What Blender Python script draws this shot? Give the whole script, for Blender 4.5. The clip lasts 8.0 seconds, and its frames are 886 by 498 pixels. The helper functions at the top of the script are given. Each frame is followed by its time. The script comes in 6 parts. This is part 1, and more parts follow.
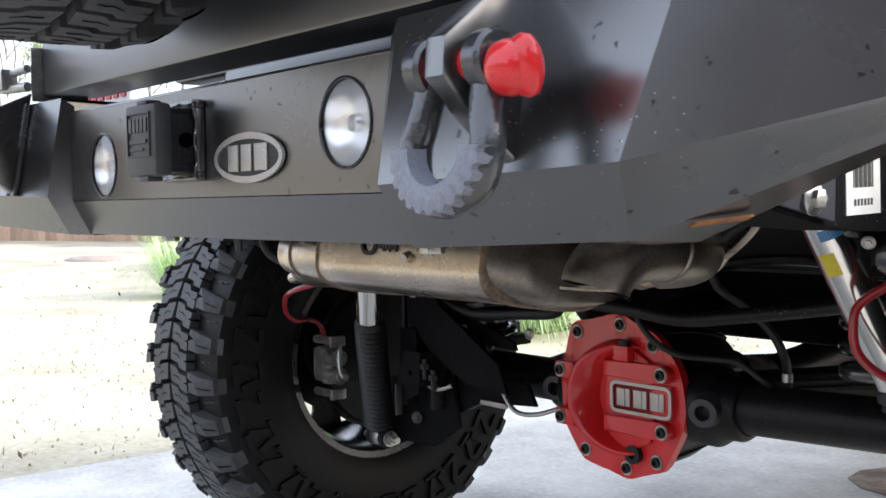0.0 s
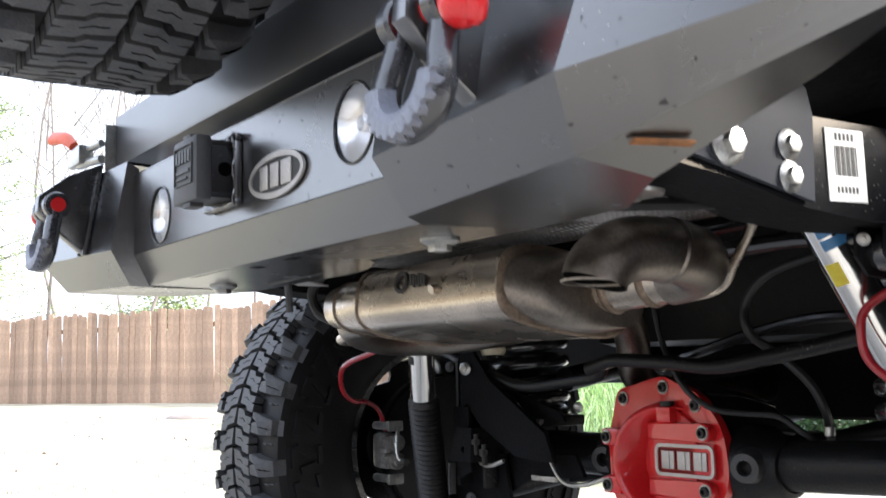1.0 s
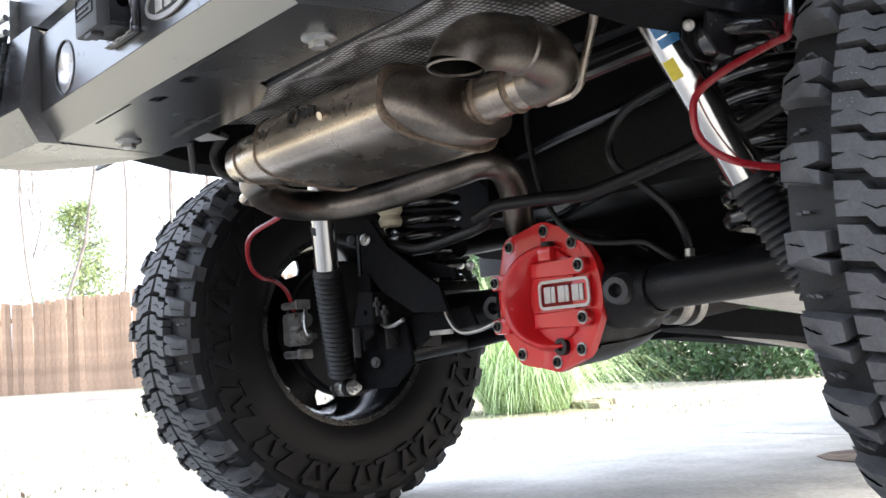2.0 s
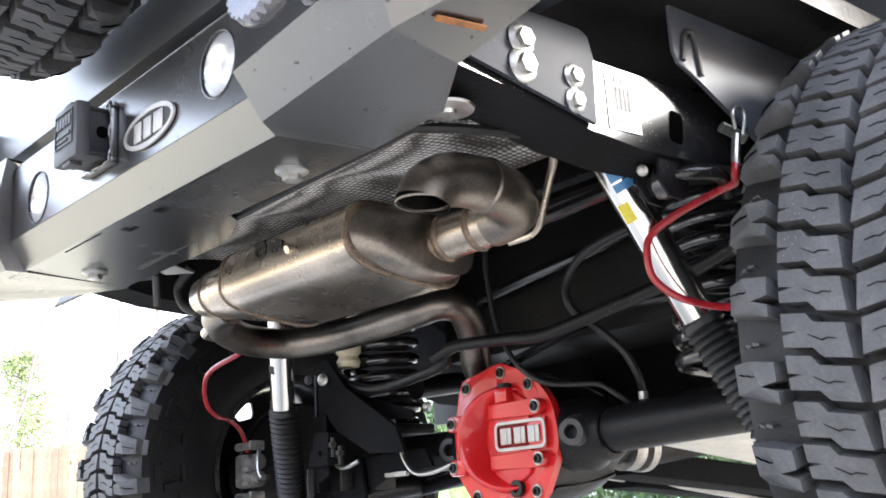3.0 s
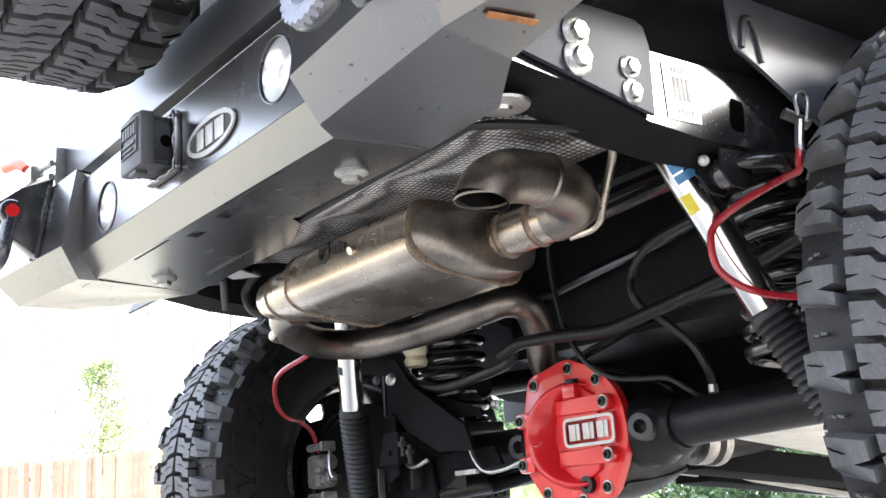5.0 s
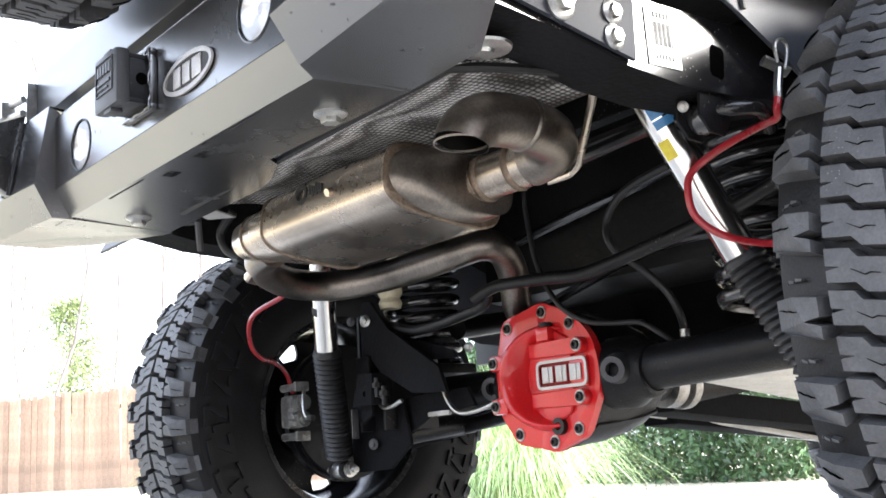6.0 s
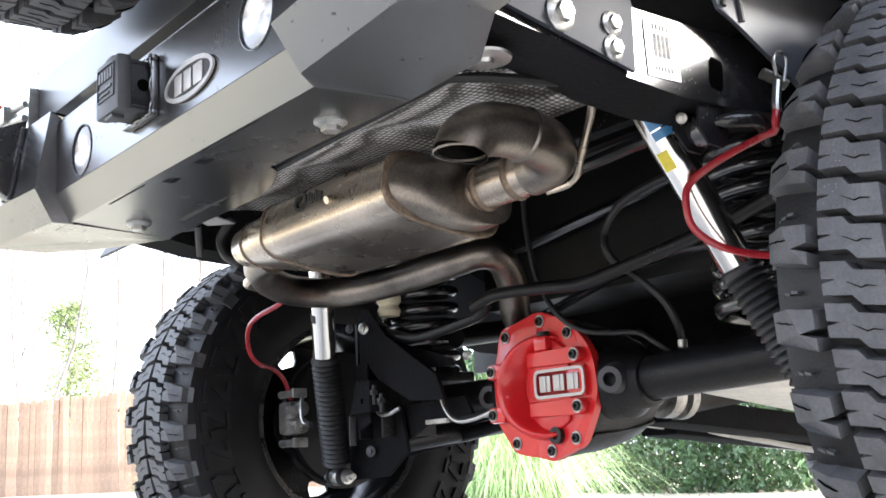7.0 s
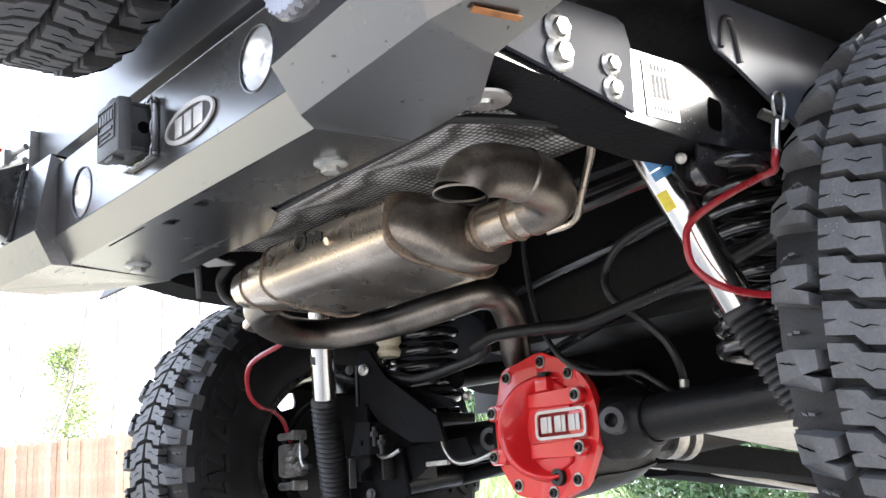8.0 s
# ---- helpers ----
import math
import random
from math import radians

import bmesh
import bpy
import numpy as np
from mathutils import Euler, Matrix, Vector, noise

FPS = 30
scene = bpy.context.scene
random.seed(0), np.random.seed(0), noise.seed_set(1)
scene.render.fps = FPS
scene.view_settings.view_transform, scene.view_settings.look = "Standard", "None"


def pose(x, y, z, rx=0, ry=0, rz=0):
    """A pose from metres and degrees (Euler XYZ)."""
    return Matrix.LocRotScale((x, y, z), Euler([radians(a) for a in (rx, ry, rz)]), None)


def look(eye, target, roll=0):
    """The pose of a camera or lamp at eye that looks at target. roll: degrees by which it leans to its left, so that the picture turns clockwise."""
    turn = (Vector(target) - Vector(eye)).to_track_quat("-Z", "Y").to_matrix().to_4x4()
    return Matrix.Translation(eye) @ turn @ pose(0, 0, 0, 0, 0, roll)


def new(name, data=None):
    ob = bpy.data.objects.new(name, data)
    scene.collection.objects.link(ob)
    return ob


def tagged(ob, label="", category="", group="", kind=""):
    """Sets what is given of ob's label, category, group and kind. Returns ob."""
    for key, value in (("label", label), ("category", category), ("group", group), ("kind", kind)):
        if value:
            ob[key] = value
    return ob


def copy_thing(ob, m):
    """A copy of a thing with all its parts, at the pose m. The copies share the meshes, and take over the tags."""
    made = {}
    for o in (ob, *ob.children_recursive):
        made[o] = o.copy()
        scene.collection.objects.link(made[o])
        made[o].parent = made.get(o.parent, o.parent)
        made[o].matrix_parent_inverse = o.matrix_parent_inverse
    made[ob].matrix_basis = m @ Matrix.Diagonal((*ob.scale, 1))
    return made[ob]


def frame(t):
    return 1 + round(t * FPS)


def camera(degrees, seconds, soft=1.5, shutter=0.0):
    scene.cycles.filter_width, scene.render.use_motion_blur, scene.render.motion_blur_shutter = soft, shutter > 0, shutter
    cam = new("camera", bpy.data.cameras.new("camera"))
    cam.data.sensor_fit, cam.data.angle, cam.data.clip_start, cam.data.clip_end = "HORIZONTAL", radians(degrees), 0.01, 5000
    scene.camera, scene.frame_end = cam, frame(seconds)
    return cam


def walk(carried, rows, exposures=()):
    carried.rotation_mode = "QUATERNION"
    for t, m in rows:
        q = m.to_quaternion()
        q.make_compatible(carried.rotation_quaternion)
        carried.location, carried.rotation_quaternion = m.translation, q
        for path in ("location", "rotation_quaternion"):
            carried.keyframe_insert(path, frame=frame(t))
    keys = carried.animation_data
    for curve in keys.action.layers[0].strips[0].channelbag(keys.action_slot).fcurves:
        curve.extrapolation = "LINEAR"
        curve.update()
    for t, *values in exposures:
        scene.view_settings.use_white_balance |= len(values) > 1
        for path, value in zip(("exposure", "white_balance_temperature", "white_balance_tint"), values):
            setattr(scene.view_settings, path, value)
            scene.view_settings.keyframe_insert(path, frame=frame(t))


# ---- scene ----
cam = camera(44.20, 8.0, soft=1.5, shutter=0.3)
PATH = [
    (0, (1.1524, -1.4234, 0.7751), (-0.3984, -0.1636, 0.6857), -0.95),
    (0.2, (1.1740, -1.4090, 0.7640), (-0.3960, -0.1700, 0.7140), -1.80),
    (0.5, (1.2018, -1.3945, 0.7241), (-0.4179, -0.2244, 0.8102), -1.19),
    (0.8, (1.2450, -1.4000, 0.6520), (-0.4060, -0.2890, 0.8580), -2.40),
    (1, (1.2601, -1.3881, 0.5960), (-0.3886, -0.2786, 0.8214), -1.18),
    (1.2, (1.2680, -1.3770, 0.5580), (-0.3730, -0.2570, 0.7870), -2.40),
    (1.5, (1.3180, -1.3878, 0.4693), (-0.2714, -0.1884, 0.6567), -3.49),
    (1.7, (1.3565, -1.4056, 0.4123), (-0.2246, -0.1918, 0.5758), -3.37),
    (2.8, (1.3943, -1.4549, 0.3098), (-0.0787, -0.1724, 0.7404), -4.72),
    (3, (1.3955, -1.4607, 0.3123), (-0.0670, -0.1822, 0.7882), -2.98),
    (3.5, (1.3924, -1.4633, 0.3162), (-0.1046, -0.2378, 0.8234), -1.44),
    (4, (1.4007, -1.4624, 0.3152), (-0.1397, -0.2884, 0.8140), -3.69),
    (5.5, (1.4020, -1.4516, 0.3084), (-0.1355, -0.2548, 0.7600), -3.69),
    (6, (1.3975, -1.4630, 0.3100), (-0.1320, -0.2304, 0.6858), -3.37),
    (6.5, (1.4014, -1.4647, 0.3077), (-0.1276, -0.2186, 0.6388), -3.02),
    (7, (1.4030, -1.4641, 0.3107), (-0.1245, -0.2330, 0.6997), -2.81),
    (7.5, (1.4000, -1.4626, 0.3109), (-0.1146, -0.2365, 0.7610), -3.01),
    (8, (1.4001, -1.4633, 0.3128), (-0.1123, -0.2381, 0.7727), -3.07),
]
EXPOSURES = [(0.0, 1.38), (0.6, 1.62), (1.2, 1.75), (1.7, 1.83), (2.4, 2.37), (3.0, 2.72), (3.5, 2.83), (5.5, 2.67), (6.5, 2.44), (7.5, 2.59), (8.0, 2.63)]
walk(cam, [(t, look(eye, target, roll)) for t, eye, target, roll in PATH], EXPOSURES)

# ---- light: a bright, thinly overcast sky with a soft sun from ahead and to the right
SUN_EL, SUN_ROT = radians(24), radians(38)
world = bpy.data.worlds.new("sky")
scene.world = world
world.use_nodes = True
wn, wl = world.node_tree.nodes, world.node_tree.links
sky = wn.new("ShaderNodeTexSky")
sky.sky_type = "NISHITA"
sky.sun_disc = False
sky.sun_elevation, sky.sun_rotation = SUN_EL, SUN_ROT
sky.air_density, sky.dust_density, sky.ozone_density = 1.0, 6.0, 1.0
haze = wn.new("ShaderNodeMix")
haze.data_type = "RGBA"
haze.inputs[0].default_value = 0.6
haze.inputs[7].default_value = (8.3, 9.1, 10.9, 1)
wl.new(sky.outputs["Color"], haze.inputs[6])
wl.new(haze.outputs[2], wn["Background"].inputs["Color"])
wn["Background"].inputs["Strength"].default_value = 0.12
sun = new("sun", bpy.data.lights.new("sun", "SUN"))
sun.data.energy, sun.data.angle, sun.data.color = 2.4, radians(14), (1.0, 0.98, 0.95)
sun.matrix_world = look((0, 0, 0), (-math.sin(SUN_ROT) * math.cos(SUN_EL), -math.cos(SUN_ROT) * math.cos(SUN_EL), -math.sin(SUN_EL)))

# ---- materials


def mat(name, base, rough=0.5, metal=0.0, var=0.25, scale=8.0, bump=0.0, bump_scale=120.0, tint=None, coat=0.0, rvar=0.15, spec=0.5, island=0.0, rand=0.0):
    """A painted, metal, rubber or stone surface: patchy colour at one scale, grain at another, and fine relief."""
    m = bpy.data.materials.new(name)
    m.use_nodes = True
    n, l = m.node_tree.nodes, m.node_tree.links
    b = n["Principled BSDF"]
    tc = n.new("ShaderNodeTexCoord")
    big = n.new("ShaderNodeTexNoise")
    big.inputs["Scale"].default_value, big.inputs["Detail"].default_value, big.inputs["Roughness"].default_value = scale, 5, 0.62
    fine = n.new("ShaderNodeTexNoise")
    fine.inputs["Scale"].default_value, fine.inputs["Detail"].default_value = bump_scale, 3
    l.new(tc.outputs["Object"], big.inputs["Vector"])
    l.new(tc.outputs["Object"], fine.inputs["Vector"])
    ramp = n.new("ShaderNodeMapRange")
    ramp.inputs[1].default_value, ramp.inputs[2].default_value = 0.3, 0.7
    l.new(big.outputs["Fac"], ramp.inputs[0])
    mix = n.new("ShaderNodeMix")
    mix.data_type = "RGBA"
    dark = [c * (1 - var) for c in base]
    light = [min(1, c * (1 + var)) for c in (tint or base)]
    mix.inputs[6].default_value, mix.inputs[7].default_value = (*dark, 1), (*light, 1)
    l.new(ramp.outputs[0], mix.inputs[0])
    out = mix.outputs[2]
    grain = n.new("ShaderNodeMix")
    grain.data_type, grain.blend_type = "RGBA", "OVERLAY"
    grain.inputs[0].default_value = 0.35
    l.new(out, grain.inputs[6])
    l.new(fine.outputs["Fac"], grain.inputs[7])
    out = grain.outputs[2]
    if island or rand:
        info = n.new("ShaderNodeNewGeometry" if island else "ShaderNodeObjectInfo")
        hsv = n.new("ShaderNodeHueSaturation")
        mr = n.new("ShaderNodeMapRange")
        k = island or rand
        mr.inputs[3].default_value, mr.inputs[4].default_value = 1 - k, 1 + k
        l.new(info.outputs["Random Per Island" if island else "Random"], mr.inputs[0])
        l.new(mr.outputs[0], hsv.inputs["Value"])
        l.new(out, hsv.inputs["Color"])
        out = hsv.outputs["Color"]
    l.new(out, b.inputs["Base Color"])
    rr = n.new("ShaderNodeMapRange")
    rr.inputs[3].default_value, rr.inputs[4].default_value = max(0.02, rough - rvar), min(1, rough + rvar)
    l.new(big.outputs["Fac"], rr.inputs[0])
    l.new(rr.outputs[0], b.inputs["Roughness"])
    b.inputs["Metallic"].default_value = metal
    b.inputs["Specular IOR Level"].default_value = spec
    b.inputs["Coat Weight"].default_value = coat
    b.inputs["Coat Roughness"].default_value = 0.12
    if bump:
        bp = n.new("ShaderNodeBump")
        bp.inputs["Strength"].default_value, bp.inputs["Distance"].default_value = bump, 0.004
        l.new(fine.outputs["Fac"], bp.inputs["Height"])
        l.new(bp.outputs["Normal"], b.inputs["Normal"])
    return m


M_COAT = mat("black powder coat", (0.012, 0.0118, 0.012), 0.26, 0, 0.2, 6, 0.0, 900, rvar=0.07, spec=1.0)
M_COAT.node_tree.nodes["Principled BSDF"].inputs["IOR"].default_value = 1.85
# arm black, lighter than the bumper coat: sky glare is put into the colour
M_ARM = mat("satin black lightened for glare", (0.026, 0.027, 0.030), 0.32, 0, 0.2, 6, 0.06, 900, rvar=0.08, spec=1.0)
M_ARM.node_tree.nodes["Principled BSDF"].inputs["IOR"].default_value = 1.62
# matt near-black that carries the underbody shade in its own colour
M_SHADEBLACK = mat("matt black for shaded underbody", (0.007, 0.007, 0.008), 0.85, 0, 0.4, 14, 0.5, 120, spec=0.12)
M_LINER = mat("dark liner plastic", (0.065, 0.071, 0.086), 0.55, 0, 0.2, 9, 0.1, 500, spec=0.35)
M_SPRING = mat("wet-look black spring paint", (0.016, 0.016, 0.018), 0.2, 0, 0.2, 20, 0.05, 200, rvar=0.05, spec=0.9, coat=0.6)
M_BRACKET = mat("satin bracket coat", (0.022, 0.025, 0.034), 0.62, 0, 0.25, 12, 0.04, 600, rvar=0.08, spec=0.22)
# carcass and sidewall rubber, much darker than the lugs
M_SIDEWALL = mat("near-black sidewall rubber", (0.009, 0.009, 0.010), 0.5, 0, 0.3, 18, 0.2, 320, spec=0.28)
M_BOSS = mat("worn grey cast face", (0.06, 0.06, 0.063), 0.5, 0.3, 0.2, 40, 0.15, 400)
M_GLOSSBLACK = mat("glossy black frame enamel", (0.012, 0.012, 0.013), 0.16, 0, 0.2, 10, 0.0, 200, rvar=0.04)
M_RIM = mat("semi-gloss black rim", (0.014, 0.0145, 0.016), 0.2, 0, 0.2, 14, 0.05, 300, rvar=0.1, spec=0.5)
M_BLACK = mat("black chassis paint", (0.007, 0.007, 0.008), 0.38, 0, 0.3, 14, 0.2, 260, rvar=0.2, spec=0.24)
M_BODY = mat("black underbody", (0.007, 0.007, 0.0075), 0.55, 0, 0.4, 10, 0.4, 60, spec=0.35)
M_BODYPAINT = mat("dark blue-black body paint", (0.016, 0.019, 0.024), 0.3, 0, 0.15, 5, 0, 100, coat=0.4)
M_PLASTIC = mat("grey-black moulded plastic", (0.035, 0.036, 0.038), 0.5, 0, 0.2, 9, 0.15, 500)
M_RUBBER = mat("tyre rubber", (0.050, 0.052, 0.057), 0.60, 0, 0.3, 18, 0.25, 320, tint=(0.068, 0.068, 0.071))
M_BOOT = mat("ribbed rubber", (0.012, 0.012, 0.013), 0.5, 0, 0.2, 20, 0.1, 300)
M_RED = mat("red gloss paint", (0.60, 0.014, 0.017), 0.36, 0, 0.08, 9, 0.05, 420, coat=0.7, spec=0.3)
M_RED.node_tree.nodes["Principled BSDF"].inputs["Coat Roughness"].default_value = 0.05
M_REDHOSE = mat("red brake hose", (0.32, 0.012, 0.02), 0.3, 0, 0.12, 30, 0, 300, coat=0.3)
M_ALU = mat("bare cast aluminium", (0.44, 0.42, 0.40), 0.46, 0.85, 0.1, 30, 0.2, 500)
M_ZINC = mat("zinc plated steel", (0.46, 0.46, 0.44), 0.36, 1.0, 0.2, 60, 0.1, 400)
M_DARKBOLT = mat("dark socket head", (0.02, 0.02, 0.02), 0.4, 0.6, 0.2, 60, 0.1, 400)
M_CHROME = mat("polished shock body", (0.80, 0.79, 0.76), 0.16, 1.0, 0.05, 15, 0, 300, rvar=0.05)
M_STEEL = mat("brushed stainless muffler", (0.41, 0.355, 0.295), 0.27, 1.0, 0.2, 7, 0.02, 300, tint=(0.52, 0.45, 0.375), rvar=0.09)
M_HEAT = mat("heat-dulled exhaust steel", (0.15, 0.135, 0.12), 0.38, 1.0, 0.3, 9, 0.04, 260, tint=(0.26, 0.23, 0.20))
M_WELD = mat("tarnished weld bead", (0.22, 0.17, 0.13), 0.5, 1.0, 0.3, 60, 0.5, 240)
M_SOOT = mat("soot-lined pipe bore", (0.006, 0.0055, 0.005), 0.95, 0, 0.2, 20, 0.1, 200, spec=0.1)
M_CALIPER = mat("grimy cast brake parts", (0.36, 0.35, 0.33), 0.36, 0.7, 0.5, 30, 0.4, 200)
M_CREAM = mat("cream bump stop", (0.62, 0.56, 0.40), 0.5, 0, 0.1, 30, 0.05, 200)
M_GREYRUB = mat("grey rubber isolator", (0.17, 0.18, 0.215), 0.45, 0, 0.12, 20, 0.1, 400)
M_SHACKLE = mat("satin black forged steel", (0.026, 0.027, 0.031), 0.24, 0.0, 0.25, 25, 0.12, 260, spec=1.0)
M_RUST = mat("rusty steel edge", (0.22, 0.09, 0.03), 0.85, 0, 0.4, 40, 0.4, 300)
M_YELLOW = mat("yellow sticker", (0.75, 0.62, 0.05), 0.4, 0, 0.05, 20)
M_BLUE = mat("blue sticker", (0.06, 0.22, 0.45), 0.4, 0, 0.05, 20)
M_WHITE = mat("white printed label", (0.78, 0.78, 0.76), 0.45, 0, 0.04, 20)
M_INK = mat("black print", (0.02, 0.02, 0.02), 0.6, 0, 0.05, 20)
M_ORANGE = mat("orange-red latch grip", (0.75, 0.10, 0.03), 0.4, 0, 0.08, 20)
M_PLATERED = mat("red plate lettering", (0.55, 0.05, 0.04), 0.5, 0, 0.05, 20)
M_SKID = mat("weathered bare skid plate", (0.62, 0.60, 0.55), 0.55, 0.1, 0.25, 9, 0.15, 200)
M_REFL = mat("polished lamp reflector", (0.95, 0.95, 0.96), 0.22, 0.75, 0.04, 20, rvar=0.04)
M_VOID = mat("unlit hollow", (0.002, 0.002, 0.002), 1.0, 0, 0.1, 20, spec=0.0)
M_CONCRETE = mat("driveway concrete", (0.48, 0.465, 0.43), 0.85, 0, 0.24, 2.6, 0.7, 60, tint=(0.58, 0.565, 0.53))
M_DARKSLAB = mat("concrete darkened for reflections", (0.30, 0.28, 0.255), 0.9, 0, 0.25, 3, 0.7, 90, tint=(0.36, 0.34, 0.31))
M_BROWNPATCH = mat("brown ground patch", (0.20, 0.14, 0.10), 0.95, 0, 0.5, 6, 0.6, 70, tint=(0.30, 0.23, 0.18))
M_LAWN = mat("dry winter lawn", (0.38, 0.34, 0.25), 0.95, 0, 0.3, 0.8, 0.8, 40, tint=(0.46, 0.43, 0.33))
M_FENCE = mat("weathered cedar pickets", (0.40, 0.27, 0.19), 0.85, 0, 0.3, 3, 0.5, 60, rand=0.3)
M_RAIL = mat("weathered fence rail", (0.20, 0.13, 0.09), 0.85, 0, 0.25, 3, 0.5, 60)
M_LEAF = mat("glossy hedge leaves", (0.075, 0.14, 0.06), 0.4, 0, 0.3, 2, 0, 50, island=0.45)
M_FIR = mat("pine needles", (0.30, 0.38, 0.17), 0.6, 0, 0.3, 1, 0, 50, island=0.4)
M_GRASS = mat("ornamental grass blades", (0.22, 0.40, 0.12), 0.6, 0, 0.3, 3, 0, 50, tint=(0.56, 0.70, 0.40), island=0.5)
M_BARK = mat("grey bark", (0.22, 0.195, 0.18), 0.9, 0, 0.3, 4, 0.6, 40)
M_REFLBELT = mat("brown belt for reflections", (0.15, 0.125, 0.10), 0.95, 0, 0.4, 0.8, 0.4, 20, tint=(0.20, 0.175, 0.14))
M_REFLWALL = mat("dark brown wall for reflections", (0.09, 0.062, 0.056), 0.9, 0, 0.3, 3, 0.5, 40)
M_STONE = mat("edging stones", (0.36, 0.30, 0.26), 0.85, 0, 0.25, 8, 0.5, 60, rand=0.25)


def add_specks(m, scale, cut, colour):
    """Small scattered specks of dried dirt, thick in some patches and absent in others."""
    n, l = m.node_tree.nodes, m.node_tree.links
    b = n["Principled BSDF"]
    tc, vo, patch = n.new("ShaderNodeTexCoord"), n.new("ShaderNodeTexVoronoi"), n.new("ShaderNodeTexNoise")
    vo.inputs["Scale"].default_value = scale
    patch.inputs["Scale"].default_value = 7
    less, lim, both, mix = n.new("ShaderNodeMath"), n.new("ShaderNodeMapRange"), n.new("ShaderNodeMath"), n.new("ShaderNodeMix")
    less.operation, both.operation, mix.data_type = "LESS_THAN", "MULTIPLY", "RGBA"
    less.inputs[1].default_value = cut
    lim.inputs[1].default_value, lim.inputs[2].default_value = 0.5, 0.62
    l.new(tc.outputs["Object"], vo.inputs["Vector"])
    l.new(tc.outputs["Object"], patch.inputs["Vector"])
    l.new(vo.outputs["Distance"], less.inputs[0])
    l.new(patch.outputs["Fac"], lim.inputs[0])
    l.new(less.outputs[0], both.inputs[0])
    l.new(lim.outputs[0], both.inputs[1])
    old = b.inputs["Base Color"].links[0].from_socket
    l.new(both.outputs[0], mix.inputs[0])
    l.new(old, mix.inputs[6])
    mix.inputs[7].default_value = (*colour, 1)
    l.new(mix.outputs[2], b.inputs["Base Color"])


add_specks(M_COAT, 170, 0.11, (0.20, 0.19, 0.18))


def add_marks(m, scale):
    """Dull spots of dried spray that take the gloss off the paint."""
    n, l = m.node_tree.nodes, m.node_tree.links
    b = n["Principled BSDF"]
    tc, spot, lim, mix = n.new("ShaderNodeTexCoord"), n.new("ShaderNodeTexNoise"), n.new("ShaderNodeMapRange"), n.new("ShaderNodeMix")
    spot.inputs["Scale"].default_value, spot.inputs["Detail"].default_value = scale, 2
    lim.inputs[1].default_value, lim.inputs[2].default_value = 0.70, 0.73
    l.new(tc.outputs["Object"], spot.inputs["Vector"])
    l.new(spot.outputs["Fac"], lim.inputs[0])
    mix.data_type = "FLOAT"
    l.new(lim.outputs[0], mix.inputs[0])
    mix.inputs[2].default_value, mix.inputs[3].default_value = b.inputs["Specular IOR Level"].default_value, 0.3
    l.new(mix.outputs[0], b.inputs["Specular IOR Level"])


add_marks(M_COAT, 95)
add_specks(M_BRACKET, 130, 0.15, (0.16, 0.15, 0.14))
add_specks(M_GLOSSBLACK, 140, 0.12, (0.14, 0.13, 0.12))
add_specks(M_BLACK, 120, 0.14, (0.16, 0.14, 0.12))
add_specks(M_RUBBER, 220, 0.14, (0.22, 0.21, 0.20))


def shield_material():
    """Embossed foil: small raised dimples in rows, the shade between them put into the colour."""
    m = mat("embossed aluminium heat shield", (0.95, 0.94, 0.92), 0.42, 0.35, 0.15, 12)
    n, l = m.node_tree.nodes, m.node_tree.links
    tc, vo, bp = n.new("ShaderNodeTexCoord"), n.new("ShaderNodeTexVoronoi"), n.new("ShaderNodeBump")
    vo.inputs["Scale"].default_value = 118
    vo.inputs["Randomness"].default_value = 0.12
    bp.inputs["Strength"].default_value, bp.inputs["Distance"].default_value = 1.0, 0.004
    l.new(tc.outputs["Object"], vo.inputs["Vector"])
    l.new(vo.outputs["Distance"], bp.inputs["Height"])
    b = n["Principled BSDF"]
    l.new(bp.outputs["Normal"], b.inputs["Normal"])
    # painted recess shade: near-black where the cells are furthest from a dimple
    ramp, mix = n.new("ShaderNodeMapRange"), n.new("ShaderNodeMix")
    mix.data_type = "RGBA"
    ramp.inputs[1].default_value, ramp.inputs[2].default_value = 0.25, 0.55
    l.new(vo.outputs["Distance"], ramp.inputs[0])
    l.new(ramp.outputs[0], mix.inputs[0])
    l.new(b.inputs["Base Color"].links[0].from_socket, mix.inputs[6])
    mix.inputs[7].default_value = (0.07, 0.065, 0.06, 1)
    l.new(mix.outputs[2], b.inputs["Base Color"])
    return m


def glass_material():
    """Thin clear lens: lets light straight through and mirrors a little."""
    m = bpy.data.materials.new("clear lamp glass")
    m.use_nodes = True
    n, l = m.node_tree.nodes, m.node_tree.links
    clear, gloss, mix, fres = n.new("ShaderNodeBsdfTransparent"), n.new("ShaderNodeBsdfGlossy"), n.new("ShaderNodeMixShader"), n.new("ShaderNodeFresnel")
    gloss.inputs["Roughness"].default_value = 0.03
    l.new(fres.outputs[0], mix.inputs[0])
    l.new(clear.outputs[0], mix.inputs[1])
    l.new(gloss.outputs[0], mix.inputs[2])
    l.new(mix.outputs[0], n["Material Output"].inputs["Surface"])
    return m


M_SHIELD, M_GLASS = shield_material(), glass_material()

